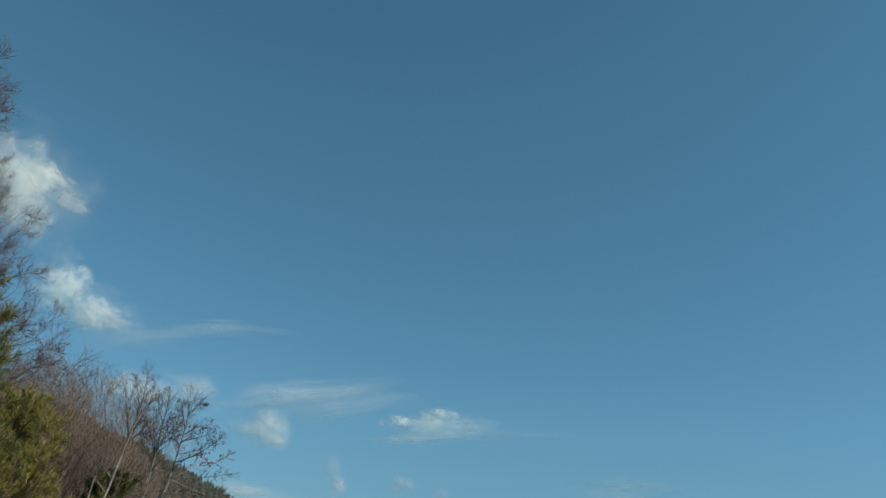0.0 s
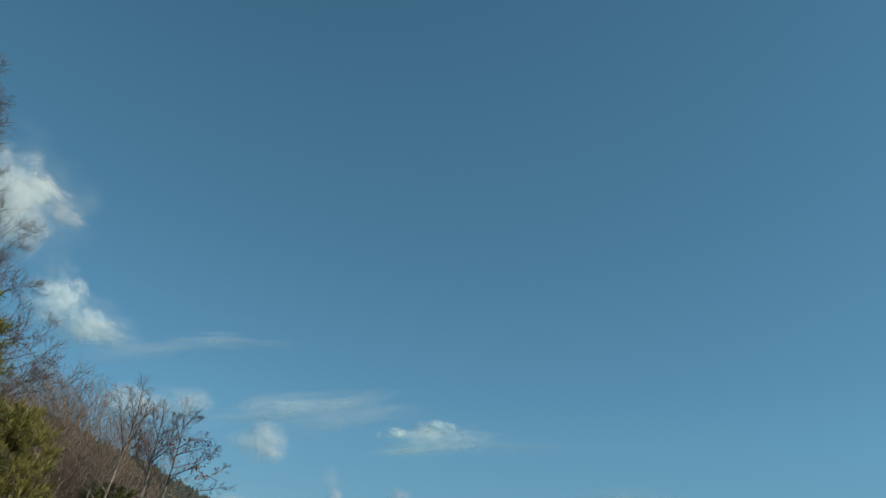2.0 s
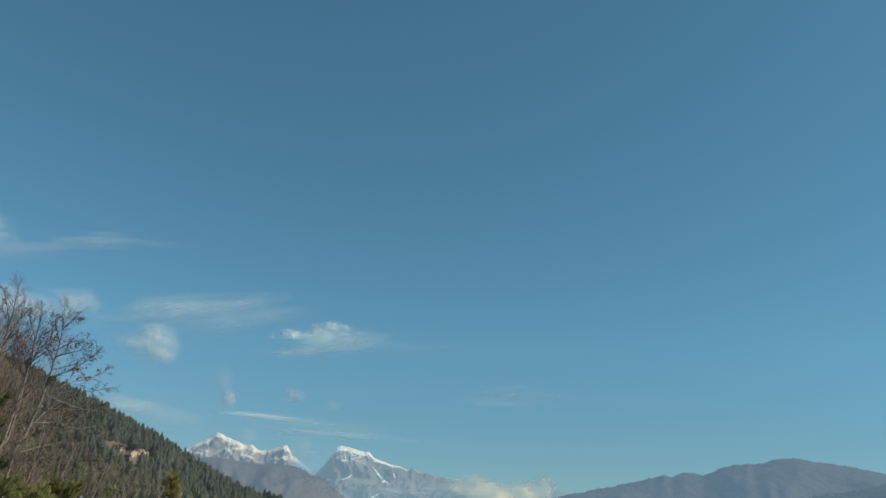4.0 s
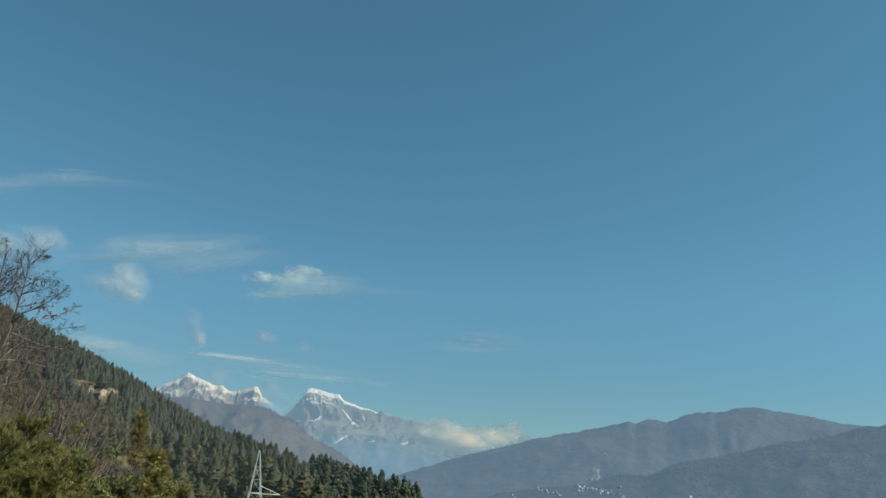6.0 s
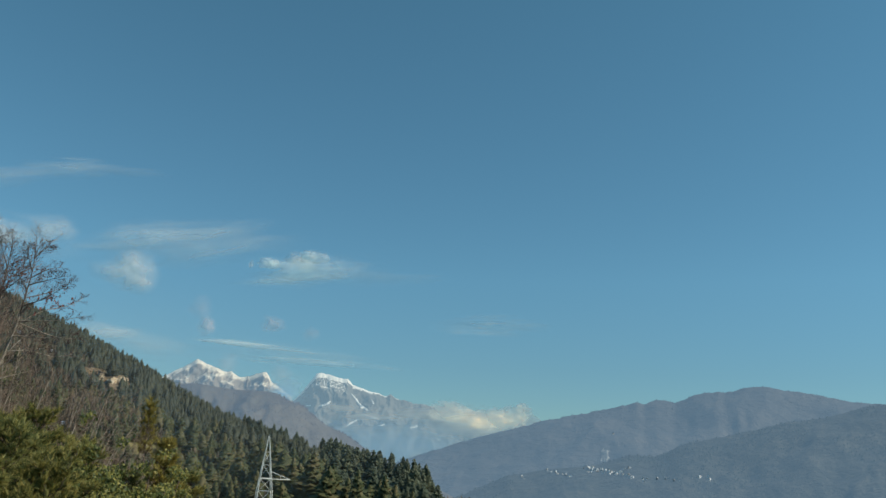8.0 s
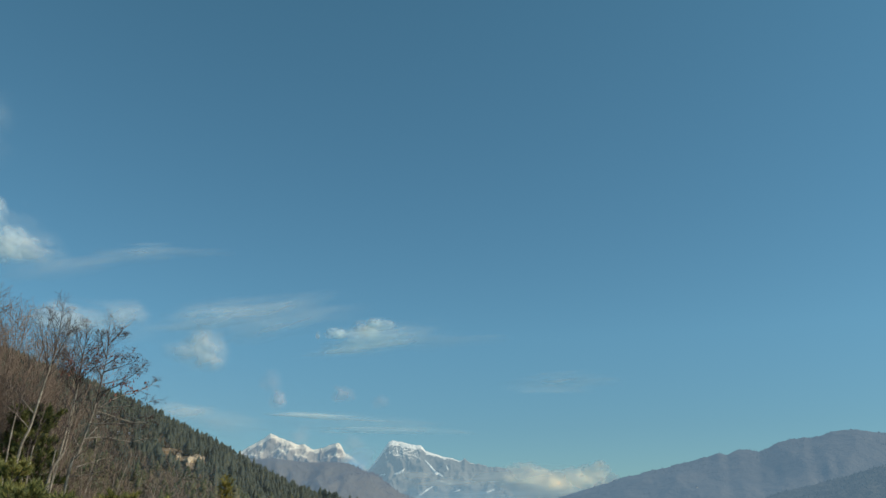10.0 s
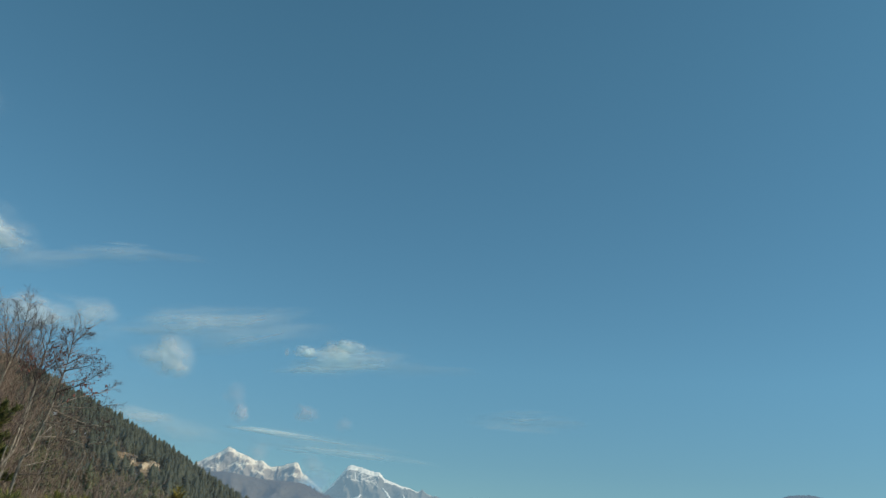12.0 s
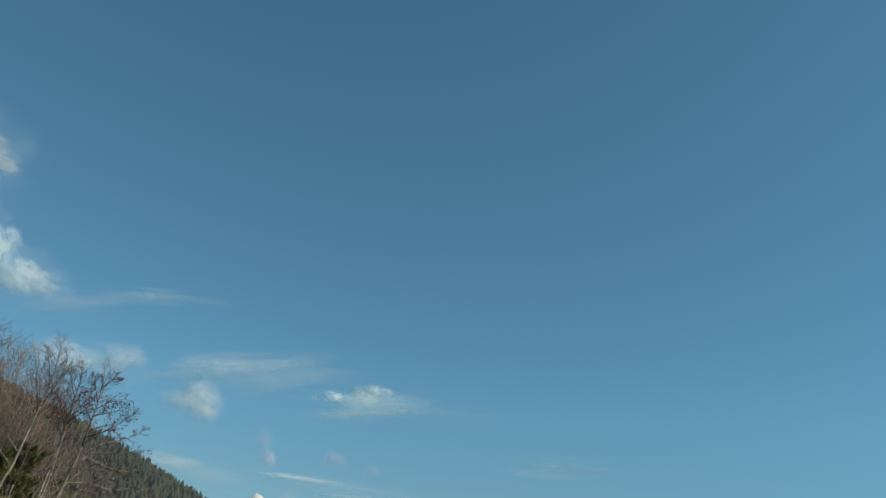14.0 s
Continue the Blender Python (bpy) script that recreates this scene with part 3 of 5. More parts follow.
# ---- woods ----
def conifer_shape(rng, tiers=12, sprays=6, radius=0.2, core=1.0, rings=3):
    """Crown of narrow drooping sprays in loose whorls round a dark core: vertices and triangles for a tree one high."""
    verts, faces = [], []
    low = rng.uniform(0.08, 0.2)
    lean = Vector((rng.uniform(-0.03, 0.03), rng.uniform(-0.03, 0.03), 0))
    skirt = rng.uniform(0.55, 0.95)
    for k in range(tiers):
        t = min(0.97, max(0.0, (k + rng.uniform(-0.3, 0.3)) / tiers))
        turn = rng.uniform(0, 6.28)
        n = max(3, round(sprays * (1 - 0.5 * t)))
        gap = rng.uniform(0.7, 1.15)
        for i in range(n):
            a = turn + 6.283 * i / n + rng.uniform(-0.4, 0.4)
            r = radius * gap * (1 - t) ** skirt * min(1, 0.65 + 2.0 * t) * rng.uniform(0.6, 1.2) + 0.014
            z = low + (0.97 - low) * t + rng.uniform(-0.015, 0.015)
            d, s = Vector((math.cos(a), math.sin(a), 0)), Vector((-math.sin(a), math.cos(a), 0))
            w = r * rng.uniform(0.22, 0.36) + 0.006
            tip_z = z - 0.055 * (1 - t) + rng.uniform(-0.02, 0.03)
            o = lean * z
            b0 = len(verts)
            verts += [Vector((0, 0, z + 0.05)) + o, d * r * 0.62 + s * w + Vector((0, 0, tip_z - 0.012)) + o, d * r + Vector((0, 0, tip_z + 0.008)) + o, d * r * 0.62 - s * w + Vector((0, 0, tip_z - 0.012)) + o]
            faces += [(b0, b0 + 1, b0 + 2), (b0, b0 + 2, b0 + 3)]
    b0 = len(verts)                      # ragged inner crown and stem
    for r in range(rings):
        t = r / rings
        up = low + 0.03 + (0.93 - low) * t
        for k in range(6):
            a = 1.047 * (k + 0.5 * (r % 2)) + rng.uniform(-0.2, 0.2)
            out = radius * core * (1 - t) ** skirt * min(1, 0.65 + 2.0 * t) * rng.uniform(0.45, 0.85)
            verts.append(Vector((math.cos(a) * out, math.sin(a) * out, up + rng.uniform(-0.4, 0.4) / rings)) + lean * up)
    verts.append(Vector((0, 0, 1.0)) + lean)
    for r in range(rings - 1):
        for k in range(6):
            p, q = b0 + 6 * r + k, b0 + 6 * r + (k + 1) % 6
            faces += [(p, q, q + 6), (p, q + 6, p + 6)]
    faces += [(b0 + 6 * (rings - 1) + k, b0 + 6 * (rings - 1) + (k + 1) % 6, b0 + 6 * rings) for k in range(6)]
    b0 = len(verts)
    for k in range(3):
        verts.append(Vector((math.cos(2.1 * k) * 0.012, math.sin(2.1 * k) * 0.012, -0.03)))
    verts.append(Vector((0, 0, 0.6)) + lean * 0.6)
    faces += [(b0 + k, b0 + (k + 1) % 3, b0 + 3) for k in range(3)]
    return verts, faces


def stem_shape(height, r, sides=5):
    verts = [Vector((math.cos(6.283 * i / sides) * r, math.sin(6.283 * i / sides) * r, -0.05 * height)) for i in range(sides)] + [Vector((0, 0, height * 0.9))]
    return verts, [(i, (i + 1) % sides, sides) for i in range(sides)]


def scatter_mesh(name, shapes, places, mat):
    """Many small shapes joined in one mesh: places are (point, height, width, turn, which)."""
    arrays = [(np.array([tuple(v) for v in vs]), np.array(fs)) for vs, fs in shapes]
    vv, ff, k = [], [], 0
    for p, h, w, turn, which in places:
        v, f = arrays[which]
        c, s = math.cos(turn), math.sin(turn)
        q = np.empty_like(v)
        q[:, 0] = (v[:, 0] * c - v[:, 1] * s) * w + p[0]
        q[:, 1] = (v[:, 0] * s + v[:, 1] * c) * w + p[1]
        q[:, 2] = v[:, 2] * h + p[2]
        vv.append(q)
        ff.append(f + k)
        k += len(v)
    vv, ff = np.concatenate(vv), np.concatenate(ff)
    me = bpy.data.meshes.new(name)
    me.vertices.add(len(vv))
    me.vertices.foreach_set("co", vv.ravel())
    me.loops.add(ff.size)
    me.loops.foreach_set("vertex_index", ff.ravel())
    me.polygons.add(len(ff))
    me.polygons.foreach_set("loop_start", np.arange(0, ff.size, 3))
    me.materials.append(mat)
    me.update(calc_edges=True)
    return me


def bare_shape(rng, twigs=34):
    """A far leafless tree: slivers that fan up from a stem, one high."""
    verts, faces = [], []
    for _ in range(twigs):
        a, out = rng.uniform(0, 6.283), rng.uniform(0.05, 0.42)
        z0, z1 = rng.uniform(0.0, 0.55), rng.uniform(0.6, 1.0)
        z1 *= 1.0 - out * 0.6
        b = Vector((math.cos(a) * out * 0.25, math.sin(a) * out * 0.25, z0))
        t = Vector((math.cos(a) * out, math.sin(a) * out, z1))
        s = Vector((-math.sin(a), math.cos(a), 0)) * 0.028
        k = len(verts)
        verts += [b - s, b + s, t + s * 0.5, t - s]
        faces += [(k, k + 1, k + 2), (k, k + 2, k + 3)]
    return verts, faces


def elevation(p):
    return math.degrees(math.atan2(p.z - EYE.z, math.hypot(p.x, p.y)))


# bare places on the hillside: azimuths and elevations, low to high
SCAR, BANK, TERRACE, MEADOW = (15.6, 17.3, 4.62, 4.86), (16.25, 16.85, 3.9, 4.5), (17.1, 18.5, 4.98, 5.2), (13.3, 15.8, 0.5, 0.95)
HOUSE_SITES = ((19.04, 1.62, 0.15), (22.2, 6.85, 0.22), (20.9, 5.95, 0.16), (20.3, 5.9, 0.13))
HOUSE_PLOTS = tuple((az - 0.1, az + 0.1, el - 0.15, el + 0.1) for az, el, _ in HOUSE_SITES)
PALE = ((15.62, 16.3, 4.60, 4.78), (16.1, 16.9, 4.50, 4.70), (17.1, 17.45, 4.74, 4.98), (17.6, 18.1, 5.04, 5.20), (15.9, 16.35, 4.78, 4.90))


def in_clearing(az, p, h):
    e0, e1 = elevation(p), elevation(p + Vector((0, 0, h * 0.8)))
    for a0, a1, lo, hi in (SCAR, BANK, TERRACE, MEADOW) + HOUSE_PLOTS:
        if a0 - 0.15 < az < a1 + 0.15 and e1 > lo + 0.2 and e0 < hi:
            return True
    return False


SKYLINE = [(-9, -4.0), (-4.5, -1.5), (-3.5, -0.45), (-2.4, 0.2), (-1.6, 0.55), (0.9, 0.95), (4.6, 1.75), (7.9, 2.5), (10.8, 3.75), (13.7, 5.25), (16.2, 6.4), (18.8, 7.65), (21, 8.5), (23, 9.35), (30, 11.6), (45, 13)]


def plant_hillside():
    rng = random.Random(7)
    firs = [conifer_shape(rng, 11, 7, radius=rng.uniform(0.26, 0.37), core=0.95) for _ in range(12)]
    full = [conifer_shape(rng, 18, 10, radius=rng.uniform(0.28, 0.38), rings=7) for _ in range(8)]
    shaggy = [conifer_shape(rng, 34, 19, radius=rng.uniform(0.28, 0.38), rings=13) for _ in range(6)]
    bare = [bare_shape(rng) for _ in range(6)]
    foot_places, fir_places, bare_places, near_places, olive_places, dark_places = [], [], [], [], [], []
    tries = 0
    while tries < 30000:
        tries += 1
        az = rng.uniform(-9, 33)
        v = rng.random() ** 0.8 * 1.06
        dist = lerp_knots(HILL.knots, az, 2)
        if rng.random() > (dist / 1150) ** 1.6:
            continue
        p = HILL.at(az, v)
        p.z -= 0.4
        if in_clearing(az, p, 13):
            continue
        brown = noise.noise(Vector((p.x * 0.012, p.y * 0.012, 2))) + (az - 17.4) * 0.13 - (v - 0.70) * 1.3
        if brown > 0.22 and v < 0.95 and rng.random() < 0.67 or (rng.random() < 0.06 and v < 0.9):
            h = rng.uniform(5, 9)
            bare_places.append((p, h, h * rng.uniform(0.9, 1.3), rng.uniform(0, 6.28), rng.randrange(6)))
        else:
            far = min(1.0, max(0.0, (az - 3) / 7))
            h = rng.uniform(11, 19) * (0.65 if rng.random() < 0.35 else 1.0) * (1.3 - 0.2 * far if v > 0.85 else 1.0) * (1 - 0.38 * far) * (1.6 if rng.random() < (0.2 if v < 0.72 else 0.07) else 1.0)
            if elevation(p + Vector((0, 0, h))) > lerp_knots(SKYLINE, az, 1) + rng.uniform(-0.1, 0.35):
                continue
            if v < 0.42 + 0.1 * max(0.0, 1 - abs(az - 10) / 5) + 0.12 * noise.noise(Vector((p.x * 0.02, p.y * 0.02, 7))):
                h *= 0.9
                if rng.random() < 0.22:
                    bare_places.append((p, h * 0.7, h * 0.8, rng.uniform(0, 6.28), rng.randrange(6)))
                    continue
                if v > 0.2 + 0.035 * max(0.0, az) + 0.08 * noise.noise(Vector((p.x * 0.03, p.y * 0.03, 4))):
                    dark_places.append((p, h, h * rng.uniform(1.0, 1.35), rng.uniform(0, 6.28), rng.randrange(6)))
                    continue
                if math.hypot(p.x, p.y) < 290:
                    foot_places.append((p, h, h * rng.uniform(0.9, 1.2), rng.uniform(0, 6.28), rng.randrange(6)))
                    continue
                olive_places.append((p, h, h * rng.uniform(1.0, 1.4), rng.uniform(0, 6.28), rng.randrange(8)))
            elif (az < 3.2 and v > 0.35 or az < 8.5 and v > 0.8) and len(near_places) < 300:
                near_places.append((p, h * 1.25, rng.uniform(0.9, 1.3), rng.uniform(0, 360)))
            else:
                fir_places.append((p, h, h * rng.uniform(0.9, 1.3), rng.uniform(0, 6.28), rng.randrange(12)))
    tagged(new("conifer_forest", scatter_mesh("conifer_forest", firs, fir_places, M_CONIFER)), "dense dark green conifer forest on the hillside", "forest", kind="stuff")
    tagged(new("pine_forest", scatter_mesh("pine_forest", full, olive_places, M_OLIVE)), "sunlit olive green pines at the foot of the hillside", "forest", kind="stuff")
    tagged(new("conifer_wood", scatter_mesh("conifer_wood", shaggy, dark_places, M_CONIFER_NEAR)), "dark green conifers on the lower end of the hillside", "forest", kind="stuff")
    tagged(new("pine_wood", scatter_mesh("pine_wood", shaggy, foot_places, M_OLIVE)), "shaggy olive green pines at the near edge of the forest", "forest", kind="stuff")
    tagged(new("bare_woodland", scatter_mesh("bare_woodland", bare, bare_places, M_FARTWIGS)), "leafless brown winter woodland on the lower slope", "woodland", kind="stuff")
    kinds = []
    for k in range(5):
        vs, fs = conifer_shape(rng, 26, 13, radius=rng.uniform(0.22, 0.31), core=1.0, rings=9)
        tv, tf = stem_shape(1.0, 0.014)
        kinds.append((mesh_of("crown", vs, fs, M_CONIFER_NEAR), mesh_of("trunk", tv, tf, M_BARK)))
    for p, h, w, turn in near_places:
        crown, trunk = kinds[rng.randrange(5)]
        t = new("conifer")
        part("trunk", trunk, t)
        part("crown", crown, t)
        t.matrix_basis = pose(*p, 0, 0, turn) @ Matrix.Diagonal((h * w, h * w, h, 1))
        tagged(t, "dark green conifer on the hillside crest", "conifer", group="conifers on the crest")


plant_hillside()


def fringe(src, name, az0, az1, count, v0, v1, low, high, mat, seed, shapes, label):
    """Small trees along a far crest and its face."""
    rng = random.Random(seed)
    kinds = [(conifer_shape(rng, 5, 6, radius=0.36) if shapes == "conifer" else bare_shape(rng, 16)) for _ in range(5)]
    places = []
    for _ in range(count):
        az, v = rng.uniform(az0, az1), v0 + (v1 - v0) * rng.random() ** 0.8
        p = src.at(az, v)
        if noise.noise(Vector((p.x * 0.006, p.y * 0.006, seed))) < -0.05 and v < 0.985:
            continue
        h = rng.uniform(low, high)
        if src is SPUR and -17.6 < az < -8.8 and elevation(p) < 1.15:      # gardens and terraces round the village
            h *= 0.42
        places.append((p - Vector((0, 0, 0.6)), h, h * rng.uniform(0.9, 1.4), rng.uniform(0, 6.28), rng.randrange(5)))
    tagged(new(name, scatter_mesh(name, kinds, places, mat)), label, "woodland", kind="stuff")


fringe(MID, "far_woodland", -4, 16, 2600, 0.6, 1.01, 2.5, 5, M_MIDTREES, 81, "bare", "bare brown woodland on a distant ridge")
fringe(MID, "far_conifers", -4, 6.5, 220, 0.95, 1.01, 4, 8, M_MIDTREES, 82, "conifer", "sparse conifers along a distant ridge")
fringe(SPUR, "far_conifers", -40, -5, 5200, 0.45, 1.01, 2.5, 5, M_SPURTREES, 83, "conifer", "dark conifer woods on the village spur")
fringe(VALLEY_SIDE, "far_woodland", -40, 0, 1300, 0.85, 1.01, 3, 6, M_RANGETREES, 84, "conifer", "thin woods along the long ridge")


def slope_patch(name, src, spot, mat, lift, wave, seed, label, category, n=24):
    """A ragged-edged skin of bare ground lying on a slope."""
    az0, az1, lo, hi = spot
    verts = []
    for i in range(n):
        a = i / (n - 1)
        v0, v1 = share_at(src, az0 + (az1 - az0) * a, lo), share_at(src, az0 + (az1 - az0) * a, hi)
        for j in range(n):
            b = j / (n - 1)
            ea = wave * noise.fractal(Vector((a * 3, b * 3, seed)), 1.0, 2.0, 4)
            eb = wave * noise.fractal(Vector((a * 5, b * 2, seed + 5)), 1.0, 2.0, 4)
            p = src.at(az0 + (az1 - az0) * (a + ea), v0 + (v1 - v0) * (b + eb))
            p.z += lift * (1 - max(abs(2 * a - 1), abs(2 * b - 1)) ** 4) - 0.3
            verts.append(p)
    faces = [(i * n + j, i * n + j + 1, (i + 1) * n + j + 1, (i + 1) * n + j) for i in range(n - 1) for j in range(n - 1)]
    tagged(new(name, mesh_of(name, verts, faces, mat)), label, category, kind="structure")


slope_patch("meadow", HILL, MEADOW, M_FIELD, 1.5, 0.10, 3, "pale dry meadow at the foot of the forest", "meadow")
slope_patch("earth_cutting", HILL, SCAR, M_BANK, 1.2, 0.25, 8, "brown cut earth terrace on the wooded hillside", "earth cutting")
for k, spot in enumerate(PALE):
    slope_patch("pale_cutting", HILL, spot, M_SOIL, 3.0, 0.30, 20 + k, "pale freshly cut earth on the wooded hillside", "earth cutting", n=14)
slope_patch("earth_bank", HILL, BANK, M_BANK, 2.0, 0.3, 9, "brown earth bank below the pale terrace", "earth bank")
slope_patch("upper_cutting", HILL, TERRACE, M_BANK, 3.0, 0.18, 10, "brown earth cutting among the trees", "earth cutting")


slope_patch("landslip", VALLEY_SIDE, (-14.72, -14.28, 1.35, 2.1), M_SLIP, 3.0, 0.35, 41, "pale landslip scar on the long ridge", "landslip", n=14)


# ---- village on the spur ----
def house_kinds():
    kinds = []
    for w, d, h in ((11, 8, 5.5), (9, 8, 7.5), (14, 9, 6)):
        a, b = w / 2, d / 2
        wall = [Vector(v) for v in ((-a, -b, -4), (a, -b, -4), (a, b, -4), (-a, b, -4), (-a, -b, h), (a, -b, h), (a, b, h), (-a, b, h), (-a, 0, h + 2.2), (a, 0, h + 2.2))]
        wf = [(0, 1, 5, 4), (1, 2, 6, 9, 5), (2, 3, 7, 6), (3, 0, 4, 8, 7)]
        e = 0.7
        roof = [Vector(v) for v in ((-a - e, -b - e, h - 0.5), (a + e, -b - e, h - 0.5), (a + e, 0, h + 2.5), (-a - e, 0, h + 2.5), (-a - e, b + e, h - 0.5), (a + e, b + e, h - 0.5))]
        roof += [v - Vector((0, 0, 0.3)) for v in roof]
        rf = [(0, 1, 2, 3), (3, 2, 5, 4), (9, 8, 7, 6), (10, 11, 8, 9), (0, 6, 7, 1), (4, 5, 11, 10), (0, 3, 9, 6), (3, 4, 10, 9), (1, 7, 8, 2), (2, 8, 11, 5)]
        win = [Vector(v) for v in ((-0.8, -0.12, -0.9), (0.8, -0.12, -0.9), (0.8, -0.12, 0.9), (-0.8, -0.12, 0.9), (-0.8, 0.05, -0.9), (0.8, 0.05, -0.9), (0.8, 0.05, 0.9), (-0.8, 0.05, 0.9))]
        wnf = [(0, 1, 2, 3), (0, 4, 5, 1), (1, 5, 6, 2), (2, 6, 7, 3), (3, 7, 4, 0)]
        kinds.append((mesh_of("wall", wall, wf, M_WALL), mesh_of("roof", roof, rf, M_ROOF), mesh_of("window", win, wnf, M_DARK), (a, b, h)))
    return kinds


def build_village():
    rng = random.Random(3)
    kinds = house_kinds()
    spots = [(-9.3, 0.10, 2, 0.2), (-10.95, 0.60, 4, 0.2), (-11.5, 0.62, 4, 0.2), (-12.2, 0.40, 6, 0.3), (-13.5, 0.90, 16, 0.3), (-13.8, 0.76, 18, 0.35), (-14.15, 0.80, 14, 0.3), (-14.8, 0.74, 18, 0.4), (-15.35, 0.68, 14, 0.35), (-15.9, 0.98, 7, 0.25), (-16.05, 0.54, 8, 0.3), (-16.9, 0.36, 8, 0.4), (-18.4, 0.45, 5, 0.8), (-20.6, 0.60, 5, 0.4)]
    for az0, el0, count, spread_deg in spots:
        for _ in range(count):
            az = az0 + rng.gauss(0, spread_deg * 0.6)
            el = el0 + rng.gauss(0, 0.07)
            p = SPUR.at(az, share_at(SPUR, az, el))
            wall, roof, win, (a, b, h) = kinds[rng.randrange(3)]
            ob = new("house")
            part("wall", wall, ob)
            part("roof", roof, ob)
            for i in range(3):
                w = part("window", win, ob)
                w.location = (-a * 0.6 + i * a * 0.6, -b, h * 0.55)
            s = rng.choice((0.16, 0.2, 0.24, 0.28, 0.34, 0.4))
            ob.matrix_basis = pose(*p, 0, 0, rng.uniform(15, 75) - az) @ Matrix.Diagonal((s, s, s, 1))
            tagged(ob, "small white hill house with a sheet roof", "house", group="village houses")
    p = VALLEY_SIDE.at(-15.02, share_at(VALLEY_SIDE, -15.02, 3.07))
    wall, roof, win, (a, b, h) = kinds[2]
    ob = new("house")
    part("wall", wall, ob)
    part("roof", roof, ob)
    w = part("window", win, ob)
    w.location = (0, -b, h * 0.55)
    ob.matrix_basis = pose(*p, 0, 0, 40) @ Matrix.Diagonal((0.42, 0.42, 0.42, 1))
    tagged(ob, "lone white house high on the long ridge", "house")
    for az, el, s in HOUSE_SITES:
        p = HILL.at(az, share_at(HILL, az, el))
        wall, roof, win, (a, b, h) = kinds[0]
        ob = new("house")
        part("wall", wall, ob)
        part("roof", roof, ob)
        for i in range(3):
            w = part("window", win, ob)
            w.location = (-a * 0.6 + i * a * 0.6, -b, h * 0.55)
        ob.matrix_basis = pose(*(p + Vector((0, 0, 3))), 0, 0, 30 - az) @ Matrix.Diagonal((s, s, s, 1))
        tagged(ob, "small white house among the hillside trees", "house")


build_village()


# ---- lattice tower ----
def strut(tubes, a, b, r=0.017):
    tubes.line([Vector(a), Vector(a).lerp(Vector(b), 0.5), Vector(b)], r, r, 4)


def build_tower(place, height):
    tower = new("lattice_tower")
    half = lambda h: 0.02 + 0.125 * h if h < 3.2 else 0.42 + 0.06 * (h - 3.2)      # half width at h below the tip
    corners = ((-1, -1), (1, -1), (1, 1), (-1, 1))
    at = lambda c, h: (c[0] * half(h), c[1] * half(h), -h)
    for c in corners:
        t = Tubes()
        t.line([Vector(at(c, h)) for h in (0, 1.0, 2.0, 3.2, height * 0.6, height)], 0.028, 0.04, 4)
        part("leg", t.mesh("leg", M_STEEL), tower)
    levels = [0.95, 1.7, 2.45, 3.2, 4.2, 5.3, 6.5, 7.8, 9.2, height]
    for i, h in enumerate(levels):
        belt = Tubes()
        for c, d in zip(corners, corners[1:] + corners[:1]):
            strut(belt, at(c, h), at(d, h))
        part("belt", belt.mesh("belt", M_STEEL), tower)
        if i + 1 < len(levels):
            brace = Tubes()
            for k, (c, d) in enumerate(zip(corners, corners[1:] + corners[:1])):
                a, b = (c, d) if (i + k) % 2 else (d, c)
                strut(brace, at(a, h), at(b, levels[i + 1]))
            part("brace", brace.mesh("brace", M_STEEL), tower)
    for h, side in ((2.5, 1), (5.3, -1), (7.8, 1)):
        arm = Tubes()
        tip = (side * (half(h) + 1.15), 0, -h)
        for sy in (-1, 1):
            strut(arm, (side * half(h), sy * half(h), -h), tip, 0.03)
            strut(arm, (side * half(h - 0.45), sy * half(h - 0.45), -h + 0.45), tip, 0.022)
            strut(arm, (-side * half(h), sy * half(h), -h), (side * half(h), sy * half(h), -h), 0.03)
        strut(arm, (side * (half(h) + 0.55), -0.12, -h + 0.02), (side * (half(h) + 0.55), 0.12, -h + 0.02))
        strut(arm, (side * (half(h) + 0.55), 0, -h + 0.22), (side * (half(h) + 0.60), 0, -h))
        part("cross_arm", arm.mesh("cross_arm", M_STEEL), tower)
    tower.matrix_basis = Matrix.Translation(place) @ pose(0, 0, 0, 0, 0, 14)
    tagged(tower, "pale galvanised steel lattice pylon among the trees", "pylon")


tip = P(6.85, 2.0, 55, 0.27)
build_tower(tip, tip.z - ground_z(tip.x, tip.y) + 0.3)


# ---- trees close by ----
def on_ground(p):
    return Vector((p.x, p.y, ground_z(p.x, p.y) - 0.15))


def smooth_line(pts, n=5):
    """Catmull-Rom through the points."""
    out = []
    q = [pts[0] * 2 - pts[1]] + pts + [pts[-1] * 2 - pts[-2]]
    for i in range(1, len(q) - 2):
        for k in range(n):
            t = k / n
            a, b, c, d = q[i - 1], q[i], q[i + 1], q[i + 2]
            out.append(0.5 * (2 * b + (c - a) * t + (2 * a - 5 * b + 4 * c - d) * t * t + (3 * b - 3 * c + d - a) * t ** 3))
    out.append(pts[-1])
    return out


